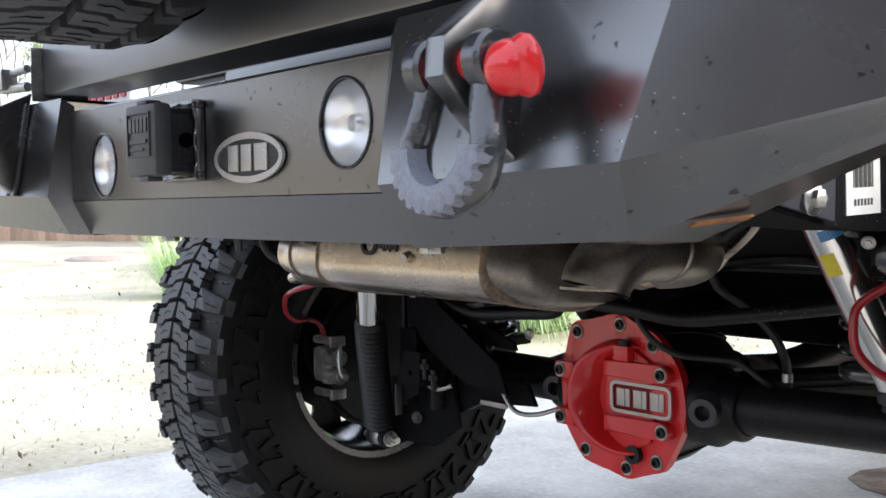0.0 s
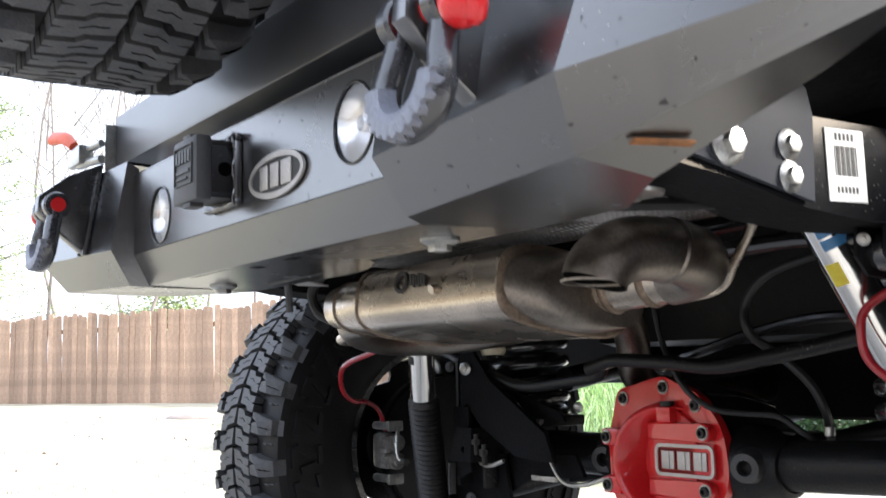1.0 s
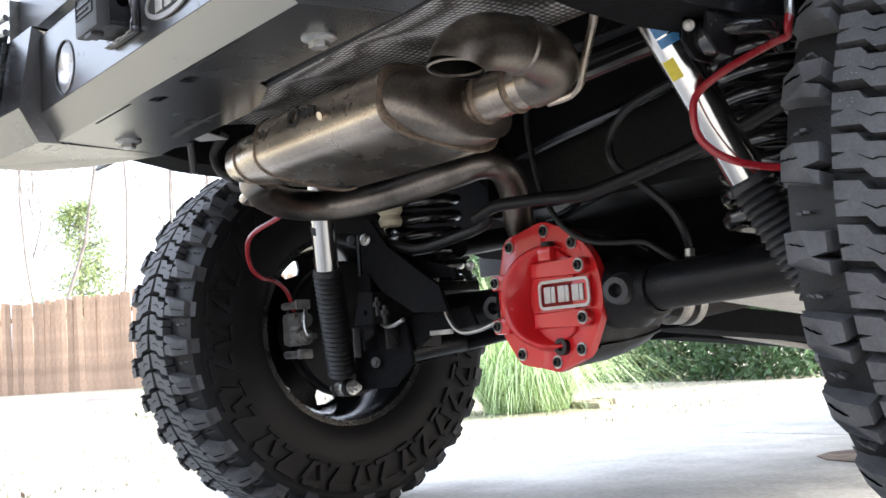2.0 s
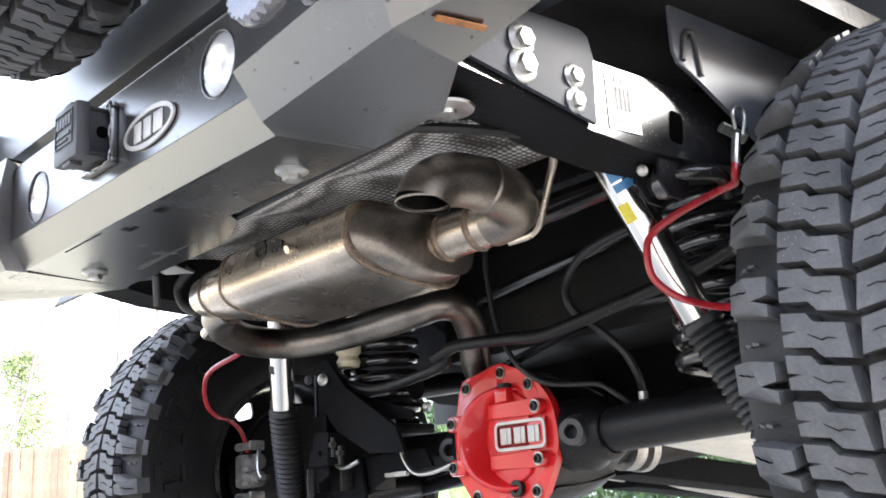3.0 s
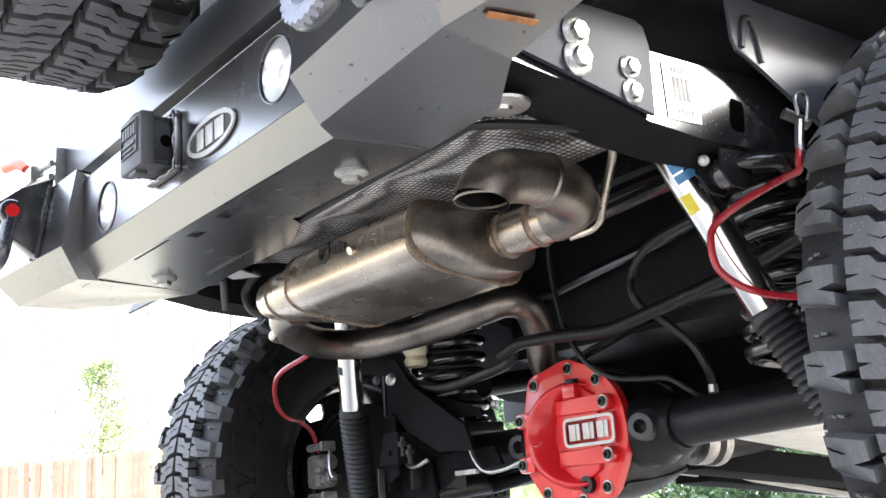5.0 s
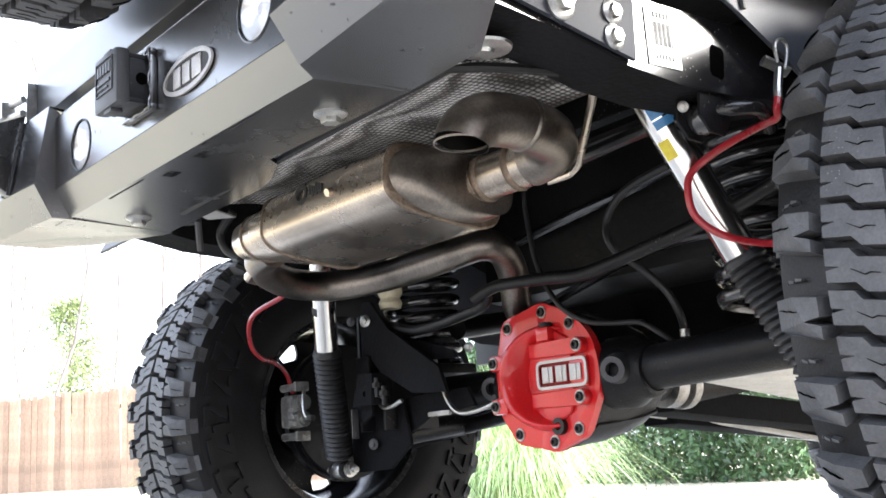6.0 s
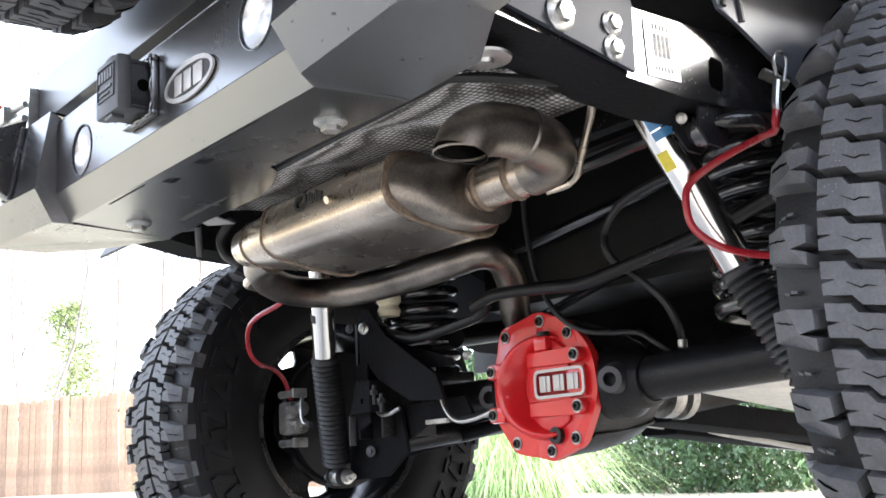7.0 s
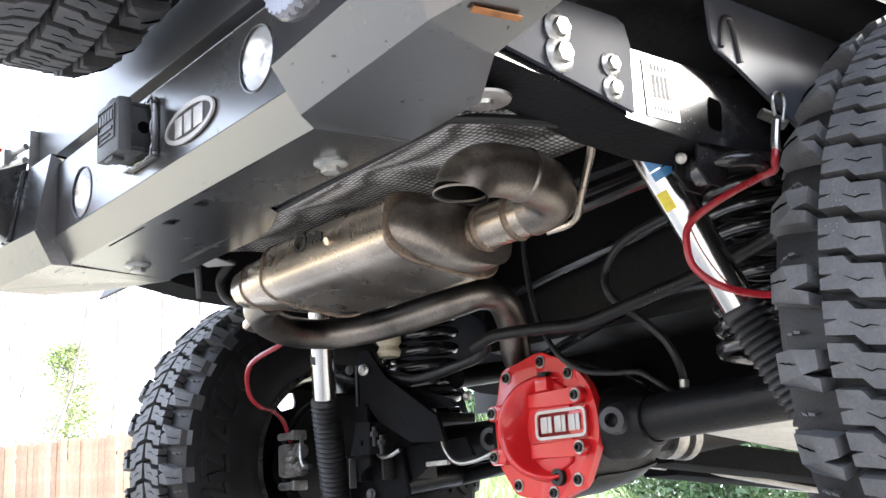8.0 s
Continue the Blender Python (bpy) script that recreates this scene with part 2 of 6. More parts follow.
# ---- shape helpers


def part(name, bm, material, parent=None, label="", smooth=35):
    """Links a bmesh as one mesh object under a thing or a part."""
    bmesh.ops.recalc_face_normals(bm, faces=bm.faces)
    me = bpy.data.meshes.new(name)
    bm.to_mesh(me)
    bm.free()
    me.materials.append(material)
    if smooth:
        me.shade_smooth()
        me.set_sharp_from_angle(angle=radians(smooth))
    ob = new(name, me)
    ob.parent = parent
    if label:
        ob["label"] = label
    return ob


def group_empty(name, parent=None, m=None):
    ob = new(name)
    ob.empty_display_size = 0.05
    ob.parent = parent
    if m is not None:
        ob.matrix_basis = m
    return ob


def box(bm, x0, x1, y0, y1, z0, z1, bevel=0.0, m=None):
    vs = [bm.verts.new((x, y, z)) for x in (x0, x1) for y in (y0, y1) for z in (z0, z1)]
    fs = [bm.faces.new([vs[i] for i in f]) for f in ((0, 1, 3, 2), (4, 6, 7, 5), (0, 4, 5, 1), (2, 3, 7, 6), (0, 2, 6, 4), (1, 5, 7, 3))]
    if bevel:
        edges = list({e for f in fs for e in f.edges})
        made = bmesh.ops.bevel(bm, geom=edges, offset=bevel, segments=2, affect="EDGES", profile=0.6)
        vs = list({v for f in made["faces"] for v in f.verts} | {v for v in vs if v.is_valid})
    if m is not None:
        bmesh.ops.transform(bm, matrix=m, verts=vs)
    return bm


def prism(bm, outline, depth, m=None, bevel=0.0):
    """An outline in x and y, raised from z = 0 to depth, then laid by m."""
    lo = [bm.verts.new((x, y, 0)) for x, y in outline]
    hi = [bm.verts.new((x, y, depth)) for x, y in outline]
    fs = [bm.faces.new(lo[::-1]), bm.faces.new(hi)]
    k = len(lo)
    fs += [bm.faces.new((lo[i], lo[(i + 1) % k], hi[(i + 1) % k], hi[i])) for i in range(k)]
    vs = lo + hi
    if bevel:
        edges = list(fs[0].edges) + list(fs[1].edges)
        made = bmesh.ops.bevel(bm, geom=edges, offset=bevel, segments=2, affect="EDGES", profile=0.6)
        vs = list({v for f in made["faces"] for v in f.verts} | {v for v in vs if v.is_valid})
    if m is not None:
        bmesh.ops.transform(bm, matrix=m, verts=vs)
    return bm


def frame_to(origin, z_axis, x_hint=(1, 0, 0)):
    """A pose whose z axis points along z_axis."""
    z = Vector(z_axis).normalized()
    x = Vector(x_hint)
    x = (x - z * x.dot(z))
    if x.length < 1e-5:
        x = Vector((0, 1, 0)) - z * z.y
    x.normalize()
    y = z.cross(x)
    return Matrix(((x.x, y.x, z.x, origin[0]), (x.y, y.y, z.y, origin[1]), (x.z, y.z, z.z, origin[2]), (0, 0, 0, 1)))


def lathe(bm, profile, m, seg=32, closed=False, squash=(1, 1)):
    """Turns (radius, height) pairs round the z axis of m; squash makes the section oval."""
    rings = []
    for r, h in profile:
        if r < 1e-6:
            rings.append([bm.verts.new(m @ Vector((0, 0, h)))])
        else:
            rings.append([bm.verts.new(m @ Vector((r * squash[0] * math.cos(a), r * squash[1] * math.sin(a), h))) for a in (2 * math.pi * k / seg for k in range(seg))])
    pairs = list(zip(rings, rings[1:])) + ([(rings[-1], rings[0])] if closed else [])
    for a, b in pairs:
        for i in range(seg):
            j = (i + 1) % seg
            if len(a) == 1 and len(b) == 1:
                continue
            if len(a) == 1:
                bm.faces.new((a[0], b[i], b[j]))
            elif len(b) == 1:
                bm.faces.new((a[i], b[0], a[j]))
            else:
                bm.faces.new((a[i], b[i], b[j], a[j]))
    return bm


def smooth_path(points, steps=6):
    """Catmull-Rom points through the given ones."""
    pts = [Vector(p) for p in points]
    ext = [2 * pts[0] - pts[1]] + pts + [2 * pts[-1] - pts[-2]]
    out = []
    for i in range(1, len(ext) - 2):
        p0, p1, p2, p3 = ext[i - 1 : i + 3]
        for k in range(steps):
            t = k / steps
            out.append(0.5 * (2 * p1 + (p2 - p0) * t + (2 * p0 - 5 * p1 + 4 * p2 - p3) * t * t + (3 * p1 - p0 - 3 * p2 + p3) * t**3))
    return out + [pts[-1]]


def tube(bm, points, radius, seg=12, caps=True, steps=6, hollow=0.0, flat=1.0):
    """A round bar along a smooth path. radius: a number, or a function of 0..1. hollow: wall thickness at open ends."""
    path = smooth_path(points, steps) if steps > 1 else [Vector(p) for p in points]
    n = len(path)
    normal = None
    rings = []
    for i, p in enumerate(path):
        d = (path[min(i + 1, n - 1)] - path[max(i - 1, 0)]).normalized()
        if normal is None:
            normal = d.orthogonal().normalized()
        normal = (normal - d * normal.dot(d)).normalized()
        side = d.cross(normal)
        r = radius(i / (n - 1)) if callable(radius) else radius
        rings.append([bm.verts.new(p + r * (math.cos(a) * normal + flat * math.sin(a) * side)) for a in (2 * math.pi * k / seg for k in range(seg))])
    for a, b in zip(rings, rings[1:]):
        for k in range(seg):
            bm.faces.new((a[k], a[(k + 1) % seg], b[(k + 1) % seg], b[k]))
    if caps:
        bm.faces.new(rings[0][::-1])
        bm.faces.new(rings[-1])
    return bm


def sheet(bm, verts, faces, thick, inside):
    """Bent plate from corner points, thickened towards the point inside."""
    vs = [bm.verts.new(v) for v in verts]
    fs = [bm.faces.new([vs[i] for i in f]) for f in faces]
    bmesh.ops.recalc_face_normals(bm, faces=fs)
    if sum((Vector(inside) - f.calc_center_median()).dot(f.normal) * f.calc_area() for f in fs) > 0:
        bmesh.ops.reverse_faces(bm, faces=fs)
    bm.normal_update()
    back = [bm.verts.new(v.co - v.normal * thick) for v in vs]
    at = {v: k for k, v in enumerate(vs)}
    rim = [e for e in bm.edges if len(e.link_faces) == 1]
    for f in fs:
        bm.faces.new([back[at[v]] for v in reversed(f.verts)])
    for e in rim:
        a, b = e.verts
        bm.faces.new((a, b, back[at[b]], back[at[a]]))
    return bm


def holed_plate(bm, outer, holes, thick, m):
    """A flat plate in x and y with openings right through it, thick along z, laid by m."""
    flat = bmesh.new()
    loops = []
    for loop in (outer, *holes):
        vs = [flat.verts.new((x, y, 0)) for x, y in loop]
        loops.append(vs)
        for a, b in zip(vs, vs[1:] + vs[:1]):
            flat.edges.new((a, b))
    bmesh.ops.triangle_fill(flat, use_beauty=True, edges=flat.edges[:])
    lo = {v: bm.verts.new(m @ v.co) for v in flat.verts}
    hi = {v: bm.verts.new(m @ (v.co + Vector((0, 0, thick)))) for v in flat.verts}
    for f in flat.faces:
        bm.faces.new([lo[v] for v in f.verts])
        bm.faces.new([hi[v] for v in reversed(f.verts)])
    for vs in loops:
        for a, b in zip(vs, vs[1:] + vs[:1]):
            bm.faces.new((lo[a], lo[b], hi[b], hi[a]))
    flat.free()
    return bm


def circle(cx, cy, r, n=40):
    return [(cx + r * math.cos(2 * math.pi * k / n), cy + r * math.sin(2 * math.pi * k / n)) for k in range(n)]


def rect(x0, x1, y0, y1):
    return [(x0, y0), (x1, y0), (x1, y1), (x0, y1)]


def hex_bolt(name, at, axis, size, parent, material, washer=True, label=""):
    """A hexagon head with its flange washer, facing along axis."""
    m = frame_to(at, axis)
    bm = bmesh.new()
    if washer:
        lathe(bm, [(0, 0), (size * 1.05, 0), (size * 1.05, size * 0.12), (size * 0.75, size * 0.3), (0, size * 0.3)], m, 20)
    prism(bm, [(size * 0.62 * math.cos(a), size * 0.62 * math.sin(a)) for a in (math.pi / 3 * k for k in range(6))], size * 0.40, m @ pose(0, 0, size * 0.26), size * 0.06)
    return part(name, bm, material, parent, label)


def socket_bolt(name, at, axis, size, parent, material):
    m = frame_to(at, axis)
    bm = bmesh.new()
    lathe(bm, [(size, 0), (size, size * 0.55), (size * 0.85, size * 0.7), (size * 0.5, size * 0.7), (size * 0.5, size * 0.2), (0, size * 0.2)], m, 14)
    return part(name, bm, material, parent)


def cyl(bm, a, b, r, seg=18, r2=None):
    a, b = Vector(a), Vector(b)
    m = frame_to(a, b - a)
    h = (b - a).length
    return lathe(bm, [(0, 0), (r, 0), (r2 or r, h), (0, h)], m, seg)


# ---- the vehicle. Its parts are laid out about the rear axle; FIT sets size and height over the ground.
FIT = pose(0, 0, -0.0645) @ Matrix.Scale(1.07, 4)
jeep = group_empty("off_road_vehicle", None, FIT)
tagged(jeep, "lifted black off-road vehicle parked on a concrete driveway", "car")

# ---- wheels and tyres
R_TYRE, AXLE_Z = 0.414, 0.464


def wheel_parts(parent):
    """Mud tyre on an eight-window steel wheel; axis along x, inner side towards +x."""
    m = frame_to((0, 0, 0), (1, 0, 0), (0, 1, 0))
    bm = bmesh.new()
    half = [(0.205, -0.112), (0.228, -0.128), (0.262, -0.146), (0.310, -0.153), (0.345, -0.1525), (0.368, -0.151), (0.382, -0.146), (0.388, -0.130), (0.392, -0.10), (0.393, -0.05)]
    prof = half + [(r, -h) for r, h in half[::-1]]
    lathe(bm, prof, m, 72)
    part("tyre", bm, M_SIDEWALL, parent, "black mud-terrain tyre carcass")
    bm = bmesh.new()

    def crown(w, r1):
        w = abs(w)
        return r1 - 0.003 * (w / 0.14) ** 2 - 0.025 * max(0.0, (w - 0.100) / 0.052) ** 2

    def block(corners, r0, r1):
        """corners: (across, angle) round the block's foot; the top is drawn in a little."""
        cx = sum(c[0] for c in corners) / len(corners)
        ca = sum(c[1] for c in corners) / len(corners)
        lo, hi = [], []
        for w, a in corners:
            rl = min(r0, crown(w, r1) - 0.016)
            lo.append(bm.verts.new((w, rl * math.sin(a), rl * math.cos(a))))
            w2, a2 = cx + (w - cx) * 0.96, ca + (a - ca) * 0.94
            rr = crown(w2, r1)
            hi.append(bm.verts.new((w2, rr * math.sin(a2), rr * math.cos(a2))))
        k = len(lo)
        bm.faces.new(hi)
        for i in range(k):
            bm.faces.new((lo[i], lo[(i + 1) % k], hi[(i + 1) % k], hi[i]))

    LUGS = 32
    q = 2 * math.pi / LUGS
    for i in range(LUGS):
        for s in (-1, 1):
            b = i * q + (0.5 * q if s > 0 else 0)
            # slanted stepped centre blocks, two to each shoulder lug, with a notch at the outer end
            for j in (0, 1):
                c = b + 0.5 * q * j + (0.02 * q if j else 0)
                block([(s * w, c + a * q) for w, a in ((0.076, 0.0), (0.048, 0.05), (0.040, 0.17), (0.007, 0.24), (0.003, 0.655), (0.034, 0.595), (0.044, 0.465), (0.076, 0.415), (0.076, 0.275), (0.060, 0.25), (0.076, 0.215))], 0.394, 0.4135)
            # big shoulder lug, notched on its inner side
            wide = 0.149 if i % 2 else 0.144
            block([(s * w, b + a * q) for w, a in ((0.086, 0.06), (0.118, 0.0), (wide, 0.0), (wide, 0.40), (0.126, 0.47), (0.086, 0.57), (0.086, 0.41), (0.106, 0.33), (0.086, 0.29))], 0.376, 0.4165)
            # the lug's foot runs on down the sidewall
            lo = 0.368 if i % 2 else 0.376
            side = [(lo, 0.1545), (0.384, wide + 0.001), (0.372, wide - 0.020), (lo, 0.142)]
            rows = [[bm.verts.new((s * w, r * math.sin(g), r * math.cos(g))) for r, w in side] for g in (b + 0.01 * q, b + 0.41 * q)]
            for k in range(4):
                bm.faces.new((rows[0][k], rows[0][(k + 1) % 4], rows[1][(k + 1) % 4], rows[1][k]))
            bm.faces.new(rows[0])
            bm.faces.new(rows[1][::-1])
            # low saw-tooth ridge in the gap between lugs
            for k in range(3):
                w0 = 0.112 + 0.012 * k
                block([(s * w0, b + 0.80 * q), (s * (w0 + 0.010), b + 0.77 * q), (s * (w0 + 0.010), b + 0.82 * q), (s * w0, b + 0.83 * q)], 0.380, 0.4015)
    part("tread", bm, M_RUBBER, parent, "deep chunky tread lugs", smooth=0)
    # fine wavy sipes across the lugs: near-black strips paint the shade in the cuts
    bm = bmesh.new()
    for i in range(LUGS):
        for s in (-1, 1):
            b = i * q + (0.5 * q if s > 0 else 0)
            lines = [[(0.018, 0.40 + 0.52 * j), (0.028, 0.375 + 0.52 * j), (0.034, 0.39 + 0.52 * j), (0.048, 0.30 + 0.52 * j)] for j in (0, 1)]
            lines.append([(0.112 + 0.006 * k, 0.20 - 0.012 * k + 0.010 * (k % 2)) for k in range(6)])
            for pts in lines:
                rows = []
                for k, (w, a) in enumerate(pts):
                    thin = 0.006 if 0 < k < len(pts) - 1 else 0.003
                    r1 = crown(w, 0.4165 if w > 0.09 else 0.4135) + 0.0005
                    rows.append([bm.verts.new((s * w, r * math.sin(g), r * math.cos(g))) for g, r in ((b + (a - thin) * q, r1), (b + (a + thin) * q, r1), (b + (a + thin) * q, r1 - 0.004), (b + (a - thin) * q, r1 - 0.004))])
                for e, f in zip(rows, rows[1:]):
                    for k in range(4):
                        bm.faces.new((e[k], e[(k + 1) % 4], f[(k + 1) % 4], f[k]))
    tagged(part("tread_siping", bm, M_VOID, parent, smooth=0), "near-black strips painting the shade in fine sipes", kind="stuff")
    # bold slanted biters on both sidewalls and the moulding line round them
    bm = bmesh.new()
    for i in range(LUGS // 2):
        for s in (-1, 1):
            b = 2 * i * q + (0.5 * q if s > 0 else 0)
            for (ra, aa), (rb, ab), wd in (((0.350, 0.05), (0.350, 0.75), 0.006), ((0.347, 0.70), (0.300, 0.25), 0.0065), ((0.300, 0.20), (0.303, 0.85), 0.005), ((0.338, 1.05), (0.306, 1.15), 0.007), ((0.350, 1.15), (0.350, 1.75), 0.006), ((0.346, 1.75), (0.304, 1.45), 0.0065), ((0.296, 1.2), (0.298, 1.8), 0.004)):
                ga, gb = b + aa * q, b + ab * q
                pa = Vector((ra * math.sin(ga), ra * math.cos(ga)))
                pb = Vector((rb * math.sin(gb), rb * math.cos(gb)))
                n2 = Vector((-(pb - pa).y, (pb - pa).x)).normalized() * wd
                top_, low_ = [], []
                for p in (pa - n2, pa + n2, pb + n2, pb - n2):
                    top_.append(bm.verts.new((s * 0.1605, *(p * 1.0))))
                    low_.append(bm.verts.new((s * 0.147, *p)))
                bm.faces.new(top_)
                for k in range(4):
                    bm.faces.new((low_[k], low_[(k + 1) % 4], top_[(k + 1) % 4], top_[k]))
    for s in (-1, 1):
        lathe(bm, [(0.3640, s * 0.144), (0.3655, s * 0.1515), (0.3675, s * 0.1515), (0.3690, s * 0.140)], m, 72)
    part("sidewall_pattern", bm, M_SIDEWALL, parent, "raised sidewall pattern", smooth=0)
    # rim: inner flange and barrel, outer disc with windows
    bm = bmesh.new()
    lathe(bm, [(0.203, 0.118), (0.216, 0.120), (0.217, 0.112), (0.205, 0.106), (0.198, 0.09), (0.192, 0.02), (0.186, -0.06), (0.196, -0.10), (0.214, -0.118), (0.210, -0.122), (0.190, -0.104), (0.180, -0.06), (0.186, 0.02), (0.192, 0.09), (0.199, 0.108)], m, 64, closed=True)
    part("rim", bm, M_RIM, parent, "black steel rim barrel")
    bm = bmesh.new()
    windows = []
    for k in range(8):
        c = 2 * math.pi * k / 8 + 0.25
        windows.append([(r * math.cos(c + g), r * math.sin(c + g)) for r, g in ((0.138, -0.13), (0.150, -0.165), (0.172, -0.15), (0.175, 0.0), (0.172, 0.15), (0.150, 0.165), (0.138, 0.13))])
    holed_plate(bm, circle(0, 0, 0.186, 64), windows, 0.008, m @ pose(0, 0, -0.068))
    lathe(bm, [(0.0, -0.040), (0.070, -0.040), (0.085, -0.048), (0.090, -0.060), (0.0, -0.060)], m, 32)
    part("wheel_disc", bm, M_BLACK, parent, "black wheel disc with eight windows")
    for k in range(5):
        g = 2 * math.pi * k / 5 + 0.6
        bm = bmesh.new()
        cyl(bm, (-0.041, 0.057 * math.cos(g), 0.057 * math.sin(g)), (-0.026, 0.057 * math.cos(g), 0.057 * math.sin(g)), 0.010, 6)
        part("wheel_stud", bm, M_DARKBOLT, parent)
    # the tread is narrower than the bead seat and stands towards the outside
    for ob in parent.children:
        if ob.name.split(".")[0] in ("tyre", "tread", "tread_siping", "sidewall_pattern"):
            for v in ob.data.vertices:
                r = math.hypot(v.co.y, v.co.z)
                f = min(1.0, max(0.0, (r - 0.215) / 0.095))
                v.co.x += f * f * (3 - 2 * f) * (-0.012 - 0.05 * v.co.x)


wheel = group_empty("wheel", jeep, pose(-0.893, 0, AXLE_Z))
wheel_parts(wheel)
tagged(wheel, "black steel wheel with a mud-terrain tyre", group="road wheels")
copy_thing(wheel, pose(0.795, -0.012, 0.500, 15, 0, 180) @ Matrix.Scale(1.04, 4))
copy_thing(wheel, pose(-0.86, 2.48, AXLE_Z, 7, 0, 0))
copy_thing(wheel, pose(0.86, 2.48, AXLE_Z, 11, 0, 180))
spare = copy_thing(wheel, pose(0.0, -0.95, 1.362, 5, 0, 90))
tagged(spare, "spare mud-terrain wheel carried upright behind the tailgate")

# ---- rear bumper
bumper = group_empty("rear_bumper", jeep)
tagged(bumper, "black powder-coated plate steel rear bumper")
FACE, FOLD, UNDER, WING = -0.805, 0.791, 0.748, -0.845


FOGS = ((0.301, 0.852), (-0.228, 0.834))


def bumper_centre():
    """Upright face with lamp and receiver openings, a folded chamfer, and the underside with its slots."""
    bm = bmesh.new()
    upright = Matrix(((1, 0, 0, 0), (0, 0, 1, FACE), (0, 1, 0, 0), (0, 0, 0, 1)))
    holed_plate(bm, rect(-0.40, 0.40, FOLD + 0.001, 0.905), [circle(x, z, 0.0385) for x, z in FOGS] + [rect(-0.034, 0.034, 0.816, 0.886)], 0.006, upright)
    part("face_plate", bm, M_COAT, bumper)
    bm = bmesh.new()
    sheet(bm, [(x, y, z) for x in (-0.40, 0.40) for y, z in ((FACE, FOLD), (-0.782, UNDER))], [(0, 1, 3, 2)], 0.006, (0, -0.70, 0.83))
    part("chamfer_plate", bm, M_COAT, bumper)
    bm = bmesh.new()
    out = [(-0.40, -0.782), (0.40, -0.782), (0.40, -0.668), (0.090, -0.670), (0.074, -0.650), (0.0, -0.618), (-0.06, -0.604), (-0.40, -0.600)]
    holes = [rect(-0.196, -0.071, -0.7765, -0.7725), rect(0.110, 0.258, -0.7795, -0.7755), rect(0.058, 0.088, -0.765, -0.748), rect(-0.046, -0.016, -0.761, -0.744)]
    holed_plate(bm, out, holes, 0.006, pose(0, 0, UNDER))
    part("under_plate", bm, M_COAT, bumper)
    bm = bmesh.new()
    tube(bm, [(-0.40, FACE + 0.003, 0.905), (0.40, FACE + 0.003, 0.905)], 0.0032, 8, steps=1)
    part("edge_bead", bm, M_COAT, bumper, "rounded bright top edge")


def bumper_wing(s):
    j, i = (0.372, 0.402) if s > 0 else (0.354, 0.357)
    A0, A1, A2 = (i, WING + 0.022, 0.925), (0.692, WING + 0.007, 0.925), (0.852, -0.722, 0.945)
    B0, B1, B2 = (i, WING, 0.797), (0.660, WING - 0.017, 0.805), (0.850, -0.726, 0.856)
    C0, C1, C2 = (i + 0.006, -0.815, UNDER), (0.636, -0.826, UNDER + 0.010), (0.836, -0.690, 0.850)
    D0, D1, E2 = (0.395, -0.668 if s > 0 else -0.600, UNDER), (0.618, -0.735, UNDER + 0.006), (0.735, -0.69, 0.812)
    D2 = (0.53, -0.678, UNDER)
    T0, T2 = (0.40, -0.62, 0.925), (0.74, -0.60, 0.945)
    J0, J1, J2 = (j, FACE - 0.002, 0.915), (j, FACE - 0.002, FOLD), (j + 0.013 * (s > 0), -0.785, UNDER - 0.002)
    vs = [A0, A1, A2, B0, B1, B2, C0, C1, C2, D0, D1, E2, T0, T2, J0, J1, J2, D2]
    vs = [(x, y, z) if s > 0 else (0.03 - 1.03 * x, y + 0.008, z) for x, y, z in vs]
    fs = [(0, 1, 4, 3), (1, 2, 5, 4), (3, 4, 7, 6), (4, 5, 8, 7), (6, 7, 10, 17, 9), (7, 8, 11, 10), (0, 12, 13, 2, 1), (14, 0, 3, 15), (15, 3, 6, 16), (16, 6, 9)]
    bm = bmesh.new()
    sheet(bm, vs, fs, 0.006, (s * 0.58, -0.72, 0.84))
    part("corner_plate", bm, M_COAT, bumper, smooth=22)


bumper_centre()
bumper_wing(1)
bumper_wing(-1)

for at in ((0.291, -0.704, UNDER), (-0.29, -0.69, UNDER)):
    hex_bolt("hex_bolt", at, (0, 0, -1), 0.019, bumper, M_ZINC, True, "zinc-plated hexagon bolt")

for at in ((0.500, -0.648, UNDER + 0.012), (-0.345, -0.590, UNDER + 0.008)):
    bm = bmesh.new()
    lathe(bm, [(0, 0), (0.010, 0), (0.012, 0.004), (0.030, 0.005), (0.031, 0.008), (0, 0.008)], frame_to(at, (0, 0, 1)), 28)
    part("body_mount_washer", bm, M_BOSS if at[0] < 0 else M_ZINC, jeep, "pale body mount washer")

